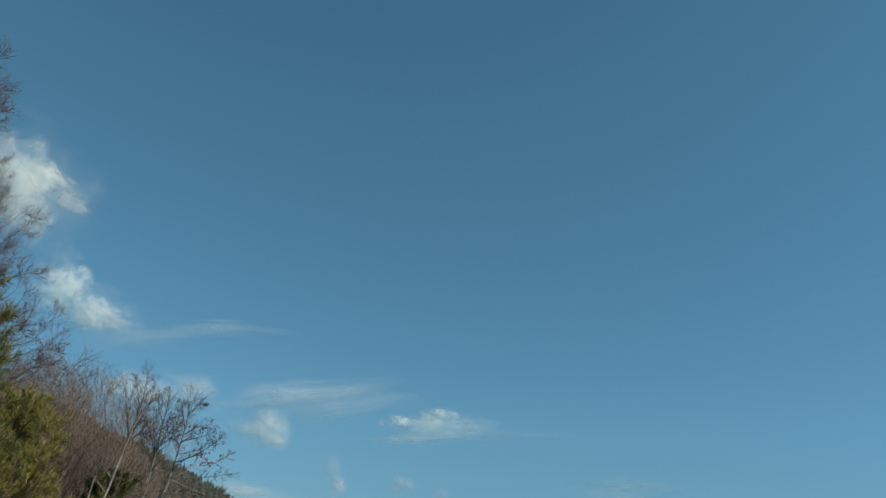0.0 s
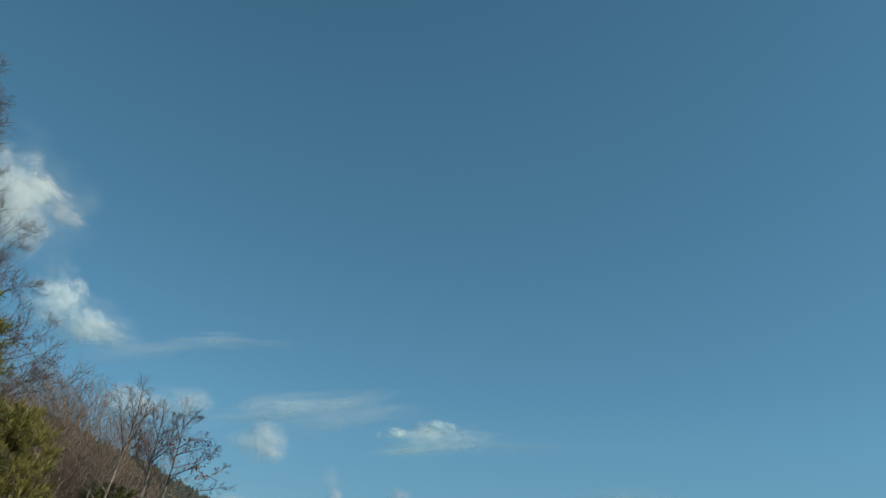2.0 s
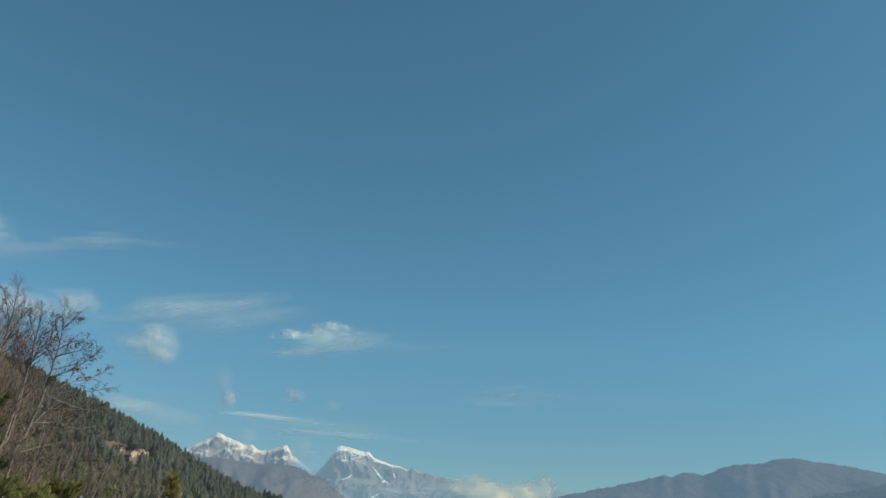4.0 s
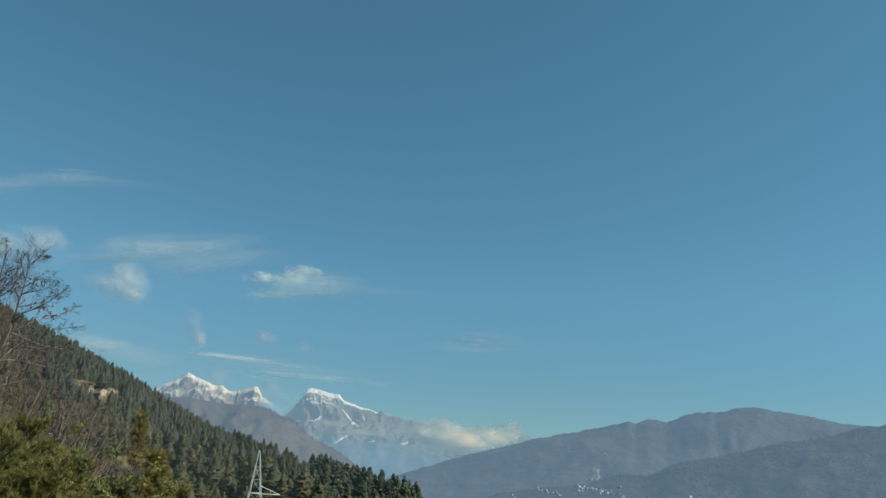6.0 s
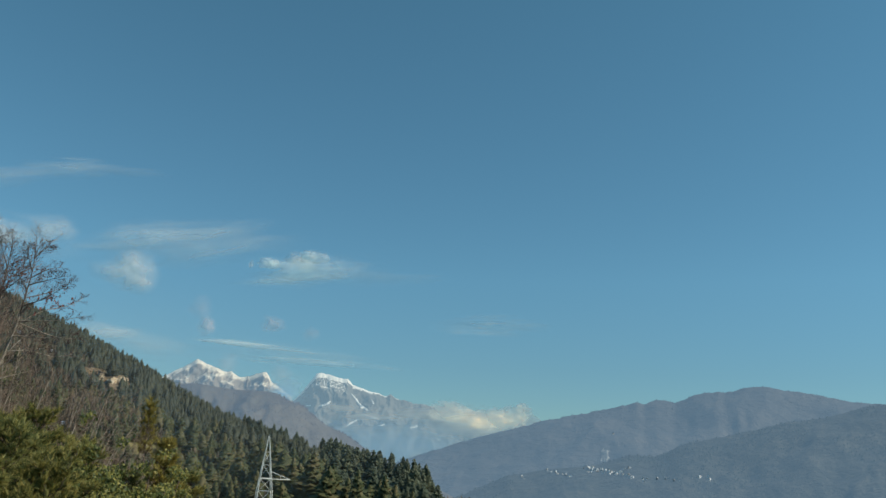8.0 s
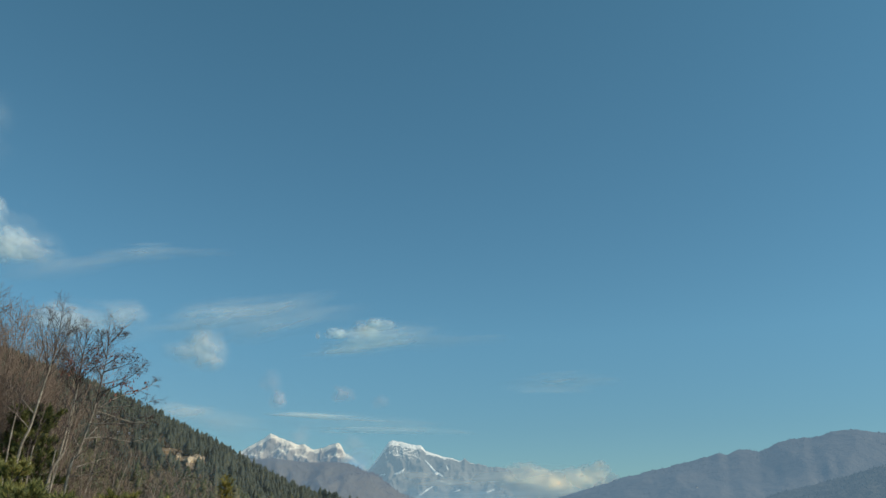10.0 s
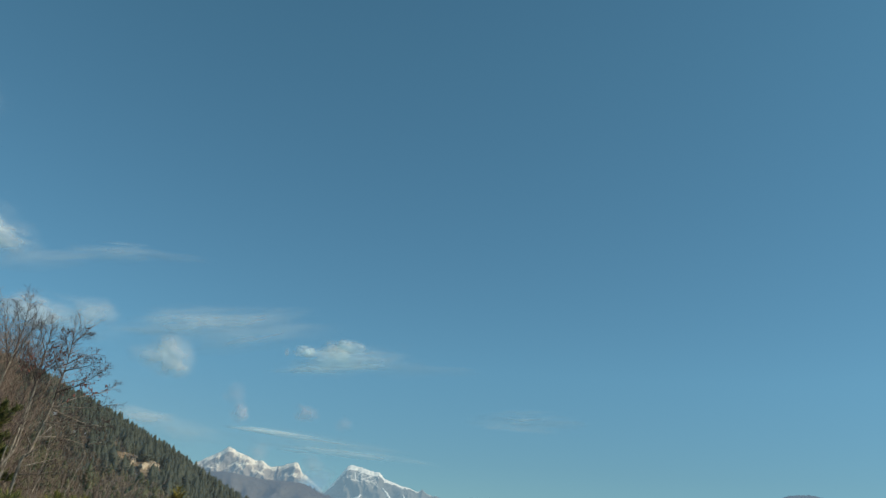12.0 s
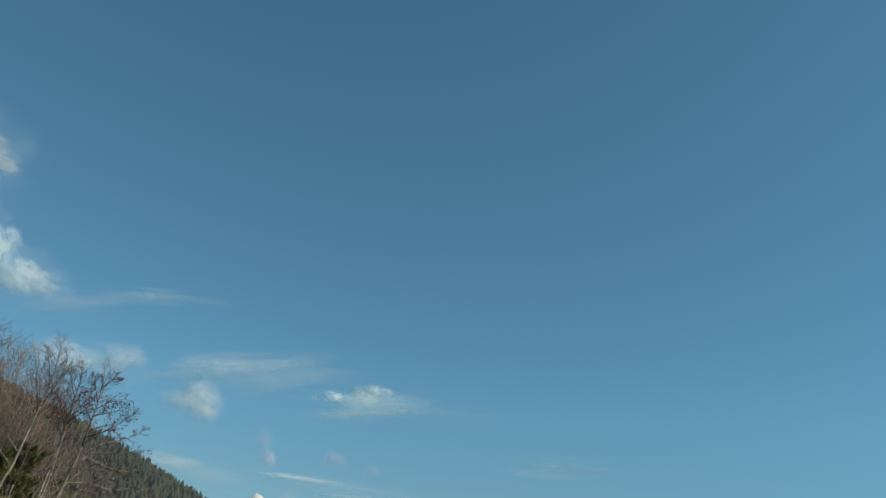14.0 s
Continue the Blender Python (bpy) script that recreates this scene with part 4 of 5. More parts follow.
def limbed_tree(name, stems, limbs, seed, mat, twig_mat, label, category, r_stem=0.05, twig=(9, 1.0, 2), limb_twig=(10, 0.65, 2), limb_r=0.36, rise=0.6, angle=42, leaves=None, thin=0.0034, start=0.35, red=(), wobble=0.06, inner=0.38):
    """A leafless tree from given stems and long limbs, with twigs grown along them. The first stem gives the foot."""
    rng = random.Random(seed)
    foot = stems[0][0]
    tree = new(name)
    tree.location = foot
    twigs = Tubes()
    for pts in stems:
        line = smooth_line([p - foot for p in pts])
        t = Tubes()
        k = int(len(line) * (0.62 if mat is M_BIRCH else 1))      # pale bark below, dark thin leader above
        t.line(line[:k + 1], r_stem, r_stem * (0.5 if k < len(line) else 0.18), 7)
        part("stem", t.mesh("stem", mat), tree)
        if k < len(line):
            lead = Tubes()
            lead.line(line[k:], r_stem * 0.5, r_stem * 0.16, 6)
            part("leader", lead.mesh("leader", M_LIMB), tree)
        sprout(twigs, line, r_stem * 0.7, twig[2], rng, twig[0], twig[1], angle, rise, start, thin, None, 0.3, wobble, inner)
    for pts in limbs:
        line = smooth_line([p - foot for p in pts])
        t = Tubes()
        t.line(line, r_stem * limb_r, thin * 1.1, 5)
        part("limb", t.mesh("limb", M_LIMB if mat is M_BIRCH and pts[0].z > 5.2 else mat), tree)
        sprout(twigs, line, r_stem * limb_r * 0.6, limb_twig[2], rng, limb_twig[0], limb_twig[1], angle, rise, 0.2, thin, None, 0.3, wobble, inner)
    mass("twig_mass", twigs.mesh("twig_mass", twig_mat), tree)
    if leaves:
        share, size, lmat, lname = leaves
        mass(lname, leaf_mesh(lname, twigs.tips, size, lmat, rng, 0.8, share), tree)
    if red:
        near = [p for p in twigs.tips if any((p + foot - q).length < 0.36 for q in red)]
        mass("withered_leaf_mass", leaf_mesh("withered_leaf_mass", near, 0.062, M_DEAD, rng, 0.8, 0.4), tree)
    return tagged(tree, label, category)


def B(*rows):      # places on the pale-barked trees
    return [P(a, e, 25 + (d[0] if d else 0), 0.32, 0.1) for a, e, *d in rows]


# pale-barked trees
limbed_tree("birch_tree", [[on_ground(B((26.9, 0))[0])] + B((26.35, 3.2), (25.8, 6.5), (25.37, 9.2), (25.11, 10.6), (25.0, 12.1), (25.03, 13.8))],
            [B((25.3, 9.6), (25.76, 11.1, -0.3), (26.23, 12.6, -0.5)), B((25.13, 10.7), (24.4, 12.05, 0.3), (23.57, 12.85, 0.5)), B((25.16, 10.05), (24.6, 11.6, -0.4), (24.43, 13.3, -0.6)), B((25.07, 11.4), (25.44, 12.5), (25.84, 13.4, 0.3)),
             B((25.69, 7.05), (26.5, 7.9), (27.4, 8.8, 0.3)), B((25.83, 6.2), (26.54, 6.9), (27.3, 7.5, -0.3)), B((25.3, 9.3), (24.5, 10.3), (23.9, 11.4, 0.3))],
            21, M_BIRCH, M_TWIG, "slender leafless tree with pale bark", "tree", r_stem=0.044, twig=(30, 0.85, 2), limb_twig=(14, 0.36, 2), rise=0.12, angle=40, start=0.5)
limbed_tree("birch_tree", [[on_ground(B((25.2, 0))[0])] + B((24.59, 2.25), (23.84, 5.0), (23.58, 8.4), (23.55, 9.6), (23.45, 11.4), (23.43, 12.3)), B((24.7, 0.5), (24.24, 3.3), (23.77, 6.9), (23.62, 8.7), (23.9, 10.2))],
            [B((23.57, 8.8), (24.12, 10.0, -0.4), (24.6, 10.7, -0.6)), B((23.54, 9.8), (22.75, 10.7, 0.4), (22.68, 11.7, 0.6)), B((23.5, 10.7), (23.95, 11.7), (24.07, 12.1)), B((23.56, 9.2), (22.9, 9.9, -0.3), (22.5, 10.4, -0.5)),
             B((23.6, 8.3), (24.3, 9.2, 0.3), (24.7, 9.8, 0.5))],
            22, M_BIRCH, M_TWIG, "slender twin-stemmed leafless tree with pale mottled bark", "tree", r_stem=0.041, twig=(32, 0.95, 2), limb_twig=(16, 0.42, 2), rise=0.08, angle=42, start=0.5, leaves=(0.06, 0.034, M_CONE, "cone_mass"), red=B((23.11, 10.85), (23.78, 9.9), (24.1, 10.1), (22.9, 10.4, 0.3)))
limbed_tree("birch_tree", [[on_ground(B((24.4, 0))[0])] + B((23.5, 2.9), (23.05, 4.8), (22.77, 6.1), (22.47, 7.4), (22.28, 9.0), (22.12, 10.7), (22.16, 12.4))],
            [B((22.47, 7.4), (21.26, 8.3, 0.3), (19.71, 8.9, 0.6), (18.95, 9.5, 0.8)), B((22.35, 8.5), (21.22, 9.1, -0.4), (20.23, 9.95, -0.7), (19.8, 10.4, -0.8)), B((22.16, 10.2), (21.29, 10.85), (20.44, 11.1, 0.3)), B((22.94, 5.4), (22.0, 6.7, 0.4), (21.14, 7.3, 0.7)),
             B((23.05, 4.8), (22.11, 5.5, -0.5), (20.75, 6.2, -0.8)), B((23.15, 4.1), (22.11, 4.5, 0.3), (21.0, 4.9, 0.6)), B((22.36, 7.5), (20.43, 6.95, 0.6), (18.94, 6.9, 1.0)), B((22.2, 9.4), (22.85, 10.4), (23.09, 11.2)),
             B((22.11, 11.4), (21.71, 12.0), (21.4, 12.3)), B((22.1, 10.6), (22.46, 11.5), (22.68, 12.2)), B((22.28, 9.0), (20.87, 9.55, 0.5), (20.12, 10.2, 0.8)), B((22.44, 7.6), (20.28, 7.9, -0.5), (18.69, 8.35, -0.9)), B((22.2, 9.8), (21.2, 10.2, -0.5), (20.3, 10.6, -0.8)),
             B((22.62, 6.7), (21.3, 6.75, -0.6), (19.9, 6.9, -1.0), (19.2, 7.3, -1.2)), B((22.85, 5.8), (21.6, 5.95, 0.5), (20.2, 5.75, 0.9), (19.1, 6.0, 1.1)), B((23.3, 3.6), (22.3, 3.75, -0.5), (21.2, 4.1, -0.8)), B((22.95, 5.2), (23.6, 6.1, -0.4), (24.3, 6.6, -0.7))],
            23, M_BIRCH, M_TWIG, "slender leafless tree with pale bark and a few withered red leaves", "tree", r_stem=0.044, twig=(30, 0.95, 2), limb_twig=(18, 0.42, 2), rise=0.08, angle=44, start=0.5, leaves=(0.13, 0.04, M_CONE, "cone_mass"), red=B((21.61, 8.95), (21.04, 9.25), (20.3, 9.1, 0.5), (21.9, 10.2)))
for az, el, lean, sd in ((25.8, 4.2, 0.15, 26), (25.45, 5.6, 0.3, 27), (26.6, 7.6, 0.5, 28), (24.2, 5.4, 0.4, 29)):
    limbed_tree("birch_sapling", [[on_ground(B((az + lean, 0))[0])] + B((az + lean * 0.5, el * 0.5), (az, el), (az - lean, el * 1.35))], [], sd, M_BIRCH, M_TWIG, "thin pale-barked young tree without leaves", "sapling", r_stem=0.032, twig=(9, 0.7, 2), rise=0.4, angle=34, start=0.55)


# tall bare tree at the edge of the clearing
def T(a, e, d=0.0):
    return P(a, e, 18 + d)


def tall_limbs():
    """Limbs that sweep out and up from the trunk to a leaning outline."""
    rng = random.Random(5)
    rim = [(13.2, 29.9), (14.7, 29.6), (16.3, 30.2), (18.3, 31.6), (20.5, 32.6), (22.3, 32.8), (24.0, 33.6), (26.0, 36.2), (29.0, 37.6), (33.0, 39.0)]
    out = []
    for k in range(62):
        el = 11.5 + 18.5 * (k + rng.random()) / 62
        az = lerp_knots(rim, el, 1) + 0.4 + 4.5 * rng.random() ** 1.4
        d = rng.uniform(-2.2, 2.2)
        root = max(8.0, el - rng.uniform(2.0, 6.0))
        out.append([T(42.0, root), T(42 + (az - 42) * 0.45, root + (el - root) * 0.25, d * 0.5), T(42 + (az - 42) * 0.8, root + (el - root) * 0.62, d * 0.85), T(az, el, d)])
    return out


limbed_tree("bare_tree", [[on_ground(T(42, 0)), T(42.4, 10), T(41.5, 20), T(41.8, 28), T(41, 34)]], tall_limbs(),
            31, M_BARK, M_TWIG, "tall leafless tree with fine upswept grey-brown twigs", "tree", r_stem=0.11, twig=(12, 1.6, 2), limb_twig=(10, 0.85, 3), limb_r=0.2, rise=0.22, angle=40, thin=0.0030, wobble=0.09, inner=0.52)


# thicket of bare saplings
SAPLING_HEIGHT = []


def sapling_kind(seed, mat, stems=4, bark=None, r=0.012):
    rng = random.Random(seed)
    tree = new("bare_sapling")
    twigs = Tubes()
    for s in range(stems):
        a = rng.uniform(0, 6.283)
        lean = 0.6 if bark else 0.28
        line = bent(Vector((math.cos(a) * 0.12, math.sin(a) * 0.12, -0.1)), Vector((math.cos(a) * lean, math.sin(a) * lean, 1.6)), rng.uniform(3.6, 5.0), 0.4, rng, 7, 0.10)
        t = Tubes()
        t.line(line, r, r * 0.25, 5)
        part("stem", t.mesh("stem", bark or mat), tree)
        sprout(twigs, line, 0.010, 3, rng, 8, 1.2, 36, 0.30, 0.10, 0.0021)
    mass("twig_mass", twigs.mesh("twig_mass", mat), tree)
    SAPLING_HEIGHT.append(sorted(v.z for v in twigs.verts)[-40])
    return tagged(tree, "brown leafless sapling in the thicket", "sapling", group="thicket saplings")


def plant_thicket():
    rng = random.Random(12)
    tops = [(14, 0.5), (17, 1.6), (19, 2.6), (21, 3.6), (23, 5.0), (24.5, 7.0), (25.5, 10.5), (26.2, 12.2), (27.4, 12.8), (29.6, 13.8), (31.4, 13.2), (36, 14)]
    kinds = [sapling_kind(100 + k, M_BROWNTWIG) for k in range(5)]
    placed = set()
    for k in range(132):
        az = 15.5 + 10.0 * rng.random() if k < 16 else 26.6 + 8.0 * (k - 16 + rng.random()) / 116
        r = rng.uniform(27, 42) if k < 16 else rng.uniform(26, 34)
        z_top = P(az, lerp_knots(tops, az, 1) * rng.uniform(0.86, 1.0), r).z
        foot = on_ground(P(az, 0, r))
        which = k % 5
        s = (z_top - foot.z) / SAPLING_HEIGHT[which]
        turn = rng.uniform(0, 360)
        if which not in placed:
            placed.add(which)
            kinds[which].matrix_basis = pose(*foot, 0, 0, turn) @ Matrix.Diagonal((s, s, s, 1))
        else:
            s /= kinds[which].scale.x
            copy_thing(kinds[which], pose(*foot, 0, 0, turn) @ Matrix.Diagonal((s, s, s, 1)))


plant_thicket()


def plant_brush():
    rng = random.Random(19)
    kinds = [sapling_kind(140 + k, M_BROWNTWIG, 5, M_BIRCH, 0.017) for k in range(3)]
    for k in range(24):
        az = 16.4 + 8.0 * (k + rng.random()) / 24
        r = rng.uniform(25, 33)
        foot = on_ground(P(az, 0, r))
        s = (P(az, rng.uniform(0.0, 1.4) + (az - 16.4) * 0.78, r).z - foot.z) / SAPLING_HEIGHT[5 + k % 3]
        turn = rng.uniform(0, 360)
        tree = kinds[k % 3]
        if k < 3:
            tree.matrix_basis = pose(*foot, 0, 0, turn) @ Matrix.Diagonal((s, s, s, 1))
            tagged(tree, "bare brown brushwood with thin pale stems", "brush", group="brushwood")
        else:
            s /= tree.scale.x
            copy_thing(tree, pose(*foot, 0, 0, turn) @ Matrix.Diagonal((s, s, s, 1)))


plant_brush()


# pines
def pine(name, foot, height, radius, seed, mat, label, whorls=11, per_whorl=6, crown_from=0.12, length=0.13, tuft=30, width=0.009, group="", full=0.8):
    rng = random.Random(seed)
    tree = new(name)
    tree.location = foot
    trunk = Tubes()
    axis = bent(Vector((0, 0, -0.1)), Vector((0, 0, 1)), height, 0, rng, 8, 0.02)
    trunk.line(axis, 0.012 * height + 0.01, 0.012, 7)
    part("trunk", trunk.mesh("trunk", M_BARK), tree)
    wood, shoots = Tubes(), []
    for k in range(whorls):
        t = crown_from + (0.97 - crown_from) * k / (whorls - 1)
        base = axis[min(int(t * 8), 7)].lerp(axis[min(int(t * 8), 7) + 1], t * 8 - int(t * 8))
        reach = radius * (1 - t) ** full * 1.05 * (rng.uniform(0.7, 1.15) if full < 0.7 else 1) + 0.10 * radius
        turn = rng.uniform(0, 6.28)
        for i in range(per_whorl):
            a = turn + 6.283 * i / per_whorl + rng.uniform(-0.3, 0.3)
            ln = reach * rng.uniform(0.7, 1.1)
            line = bent(base, Vector((math.cos(a), math.sin(a), 0.25 + 0.5 * t)), ln, 0.5, rng, 5, 0.10)
            wood.line(line, 0.016, 0.006, 4)
            shoots.append((line[-1], (line[-1] - line[-2]).normalized(), length * 1.4))
            for s in range(max(3, int(ln / 0.075))):
                u = rng.uniform(0.25, 1.0)
                q = line[min(int(u * 5), 4)].lerp(line[min(int(u * 5), 4) + 1], u * 5 - min(int(u * 5), 4))
                d = (line[-1] - line[0]).normalized()
                side = Matrix.Rotation(rng.uniform(0, 6.283), 3, d) @ d.orthogonal().normalized()
                way = (d * 0.7 + side * 0.7 + Vector((0, 0, 0.45))).normalized()
                sl = rng.uniform(0.12, 0.35) * min(1, ln)
                tip_ = q + way * sl
                wood.line([q, q.lerp(tip_, 0.5), tip_], 0.007, 0.004, 3)
                shoots.append((q + way * sl * 0.4, way, sl * 0.7 + 0.05))
    shoots.append((axis[-1], Vector((0, 0, 1)), length))
    mass("branch_frame", wood.mesh("branch_frame", M_BARK), tree)
    mass("needle_mass", needle_mesh("needle_mass", shoots, mat, rng, tuft, length, width), tree)
    return tagged(tree, label, "pine", group=group)


def pine_at(az, top_el, r, radius, seed, mat, label, cx=0.0, cz=0.0, **more):
    tip_ = P(az, top_el, r, cx, cz)
    foot = on_ground(tip_)
    return pine("pine_tree", foot, tip_.z - foot.z, radius, seed, mat, label, **more)


pine_at(36.7, 17.8, 13, 2.7, 51, M_PINE, "bushy young pine with yellow-green needles", full=0.75, whorls=19, per_whorl=9, tuft=44, length=0.15, width=0.0055)
pine_at(31.6, 11.0, 15, 2.3, 54, M_PINE, "shaggy young pine with dull green needles", full=0.7, whorls=14, per_whorl=8, tuft=40, length=0.15, width=0.0058)
pine_at(25.9, 7.0, 26.3, 1.45, 52, M_PINE_DARK, "small dark green pine with a loose spreading crown", 0.32, 0.1, whorls=7, per_whorl=8, crown_from=0.66, tuft=34, width=0.012, full=0.3)
pine_at(14.42, 3.75, 35, 0.75, 53, M_GOLD, "thin young pine with tufts of yellow-green needles", 0.3, 0.05, whorls=7, per_whorl=3, crown_from=0.78, length=0.21, tuft=26, width=0.014)
for i, (az, el, r, rad, dark) in enumerate([(22.4, 2.0, 21, 1.6, 0), (25.2, 2.4, 18, 1.7, 1), (20.4, 2.2, 22, 1.5, 0), (17.8, 0.7, 22, 1.4, 1), (20.8, 0.6, 19, 1.5, 0), (23.4, 0.0, 17, 1.5, 1), (12.9, 0.7, 33, 1.3, 0), (12.2, -0.3, 30, 1.2, 0),
                                            (26.6, 4.0, 22, 1.6, 1), (13.2, 1.25, 29, 1.1, 2), (21.8, 1.3, 18, 1.4, 1), (11.2, -0.8, 34, 1.2, 0), (15.0, -0.9, 26, 1.3, 0), (19.2, -0.6, 17, 1.4, 0)]):
    pine_at(az, el, r, rad, 60 + i, (M_PINE, M_PINE_DARK, M_GOLD)[dark], ("shaggy yellow-green pine shrub", "shaggy dark green pine shrub", "shaggy golden-green pine shrub")[dark], 0.3, 0.05, whorls=11, per_whorl=8, tuft=30, length=0.15, width=0.0095, group="pine shrubs", full=0.5)


def bush(foot, height, width, seed, label):
    rng = random.Random(seed)
    ob = new("evergreen_shrub")
    ob.location = foot
    wood = Tubes()
    clumps = []
    for s in range(16):
        a, out = rng.uniform(0, 6.283), math.sqrt(rng.random())
        line = bent(Vector((0, 0, -0.1)), Vector((math.cos(a) * out * width / height * 1.6, math.sin(a) * out * width / height * 1.6, 1.5)), height * (1.05 - 0.3 * out) * rng.uniform(0.8, 1.05), 0.1, rng, 6, 0.12)
        wood.line(line, 0.05, 0.012, 5)
        for q in line[2:]:
            for _ in range(4):
                clumps.append(q + Vector((rng.gauss(0, 0.32), rng.gauss(0, 0.32), rng.gauss(0, 0.26))))
    pts = [c + Vector((rng.gauss(0, 0.10), rng.gauss(0, 0.10), rng.gauss(0, 0.07))) for c in clumps for _ in range(52)]
    mass("branch_frame", wood.mesh("branch_frame", M_BARK), ob)
    mass("leaf_mass", leaf_mesh("leaf_mass", pts, 0.095, M_BUSH, rng, -0.2), ob)
    return tagged(ob, label, "shrub")


for az, el, r, w, sd in ((16.7, 2.0, 23, 1.8, 71), (17.9, 1.3, 22, 1.6, 75), (15.6, 1.1, 24, 1.3, 72), (18.9, 0.3, 21, 1.2, 73), (13.4, 0.3, 25, 1.0, 74)):
    top = P(az, el, r, 0.3, 0.05)
    foot = on_ground(top)
    bush(foot, top.z - foot.z, w, sd, "dense evergreen shrub with small rounded leaves")


# ---- clouds ----
def cloud(az, el, half_w, half_h, seed, mat, label, tilt=0.0, dist=4600, bulge=0.35, lumps=0.16):
    """A thin lens of vapour with a ragged outline, facing the valley; its UV is the unit disc."""
    a, e = radians(az), radians(el)
    mid = EYE + Vector((-math.sin(a) * math.cos(e), math.cos(a) * math.cos(e), math.sin(e))) * dist
    right, up = Vector((math.cos(a), math.sin(a), 0)), Vector((math.sin(a) * math.sin(e), -math.cos(a) * math.sin(e), math.cos(e)))
    toward = (EYE - mid).normalized()
    w, h = math.tan(radians(half_w)) * dist, math.tan(radians(half_h)) * dist
    c, s = math.cos(radians(tilt)), math.sin(radians(tilt))
    rings, n = 10, 48
    verts, rim, faces = [], [], []
    for k in range(rings + 1):
        t = k / rings
        for i in range(n):
            g = 2 * math.pi * i / n
            out = 1 + lumps * noise.fractal(Vector((math.cos(g) * 1.3, math.sin(g) * 1.3, seed)), 1.0, 2.0, 2)
            x, y = math.cos(g) * t * out * w, math.sin(g) * t * out * h
            z = bulge * h * ((1 - t * t) + 0.25 * (1 - t) * noise.fractal(Vector((x / h * 0.8, y / h * 0.8, seed + 3)), 0.8, 2.0, 4))
            verts.append(right * (x * c - y * s) + up * (x * s + y * c) + toward * z)
            rim.append((t * math.cos(g), t * math.sin(g)))
    for k in range(rings):
        for i in range(n):
            p, q = k * n + i, k * n + (i + 1) % n
            faces.append((p, q, q + n, p + n))
    me = mesh_of("cloud", verts, faces, mat, True)
    uv = me.uv_layers.new(name="UVMap")
    idx = np.zeros(len(me.loops), dtype=np.int32)
    me.loops.foreach_get("vertex_index", idx)
    u = np.array(rim, dtype=np.float32)[idx]
    uv.data.foreach_set("uv", u.ravel())
    ob = new("cloud", me)
    ob.location = mid
    return tagged(ob, label, "cloud", kind="structure")


WHITE, WARM, CREAM, PINK = (0.66, 0.69, 0.67), (0.68, 0.64, 0.58), (0.74, 0.655, 0.57), (0.80, 0.60, 0.54)
V_PUFF = cloud_material("cumulus", 0.47, 0.95, 1.00, 1.5, WHITE)
V_SOFT = cloud_material("soft_cloud", 0.40, 0.95, 0.80, 1.4, WARM)
V_ROUND = cloud_material("rounded_cloud", 0.32, 1.0, 0.45, 1.4, WARM)
V_HALO = cloud_material("cloud_halo", 0.15, 1.0, 0.80, 1.5, WHITE)
V_FLAT = cloud_material("flat_cloud", 0.36, 0.95, 0.90, 1.8, WHITE, 0.8)
V_BUMP = cloud_material("bright_cloud_bump", 0.50, 0.65, 0.70, 1.8, WHITE)
V_PINK = cloud_material("pinkish_cloud", 0.31, 0.95, 0.45, 1.3, PINK)
V_BLUSH = cloud_material("faint_pinkish_cloud", 0.15, 1.0, 0.5, 1.3, PINK)
V_WISP = cloud_material("wispy_cloud", 0.21, 1.0, 1.00, 2.0, WHITE, 0.6)
V_STREAK = cloud_material("cloud_streak", 0.42, 0.9, 0.80, 1.8, WHITE, 0.6)
V_FAINT = cloud_material("faint_cloud", 0.13, 1.0, 0.80, 1.6, WARM, 0.6)
V_MIST = cloud_material("valley_mist", 0.66, 0.9, 0.22, 1.2, (0.40, 0.53, 0.60), 0.5)
V_HAZE = cloud_material("winter_haze", 0.08, 1.0, 0.15, 1.0, (0.45, 0.50, 0.53), 0.5)
V_BANK = cloud_material("cloud_bank", 0.72, 0.50, 0.80, 1.6, CREAM)
V_BANKVEIL = cloud_material("cloud_bank_veil", 0.34, 1.0, 0.60, 1.3, CREAM, 0.6)

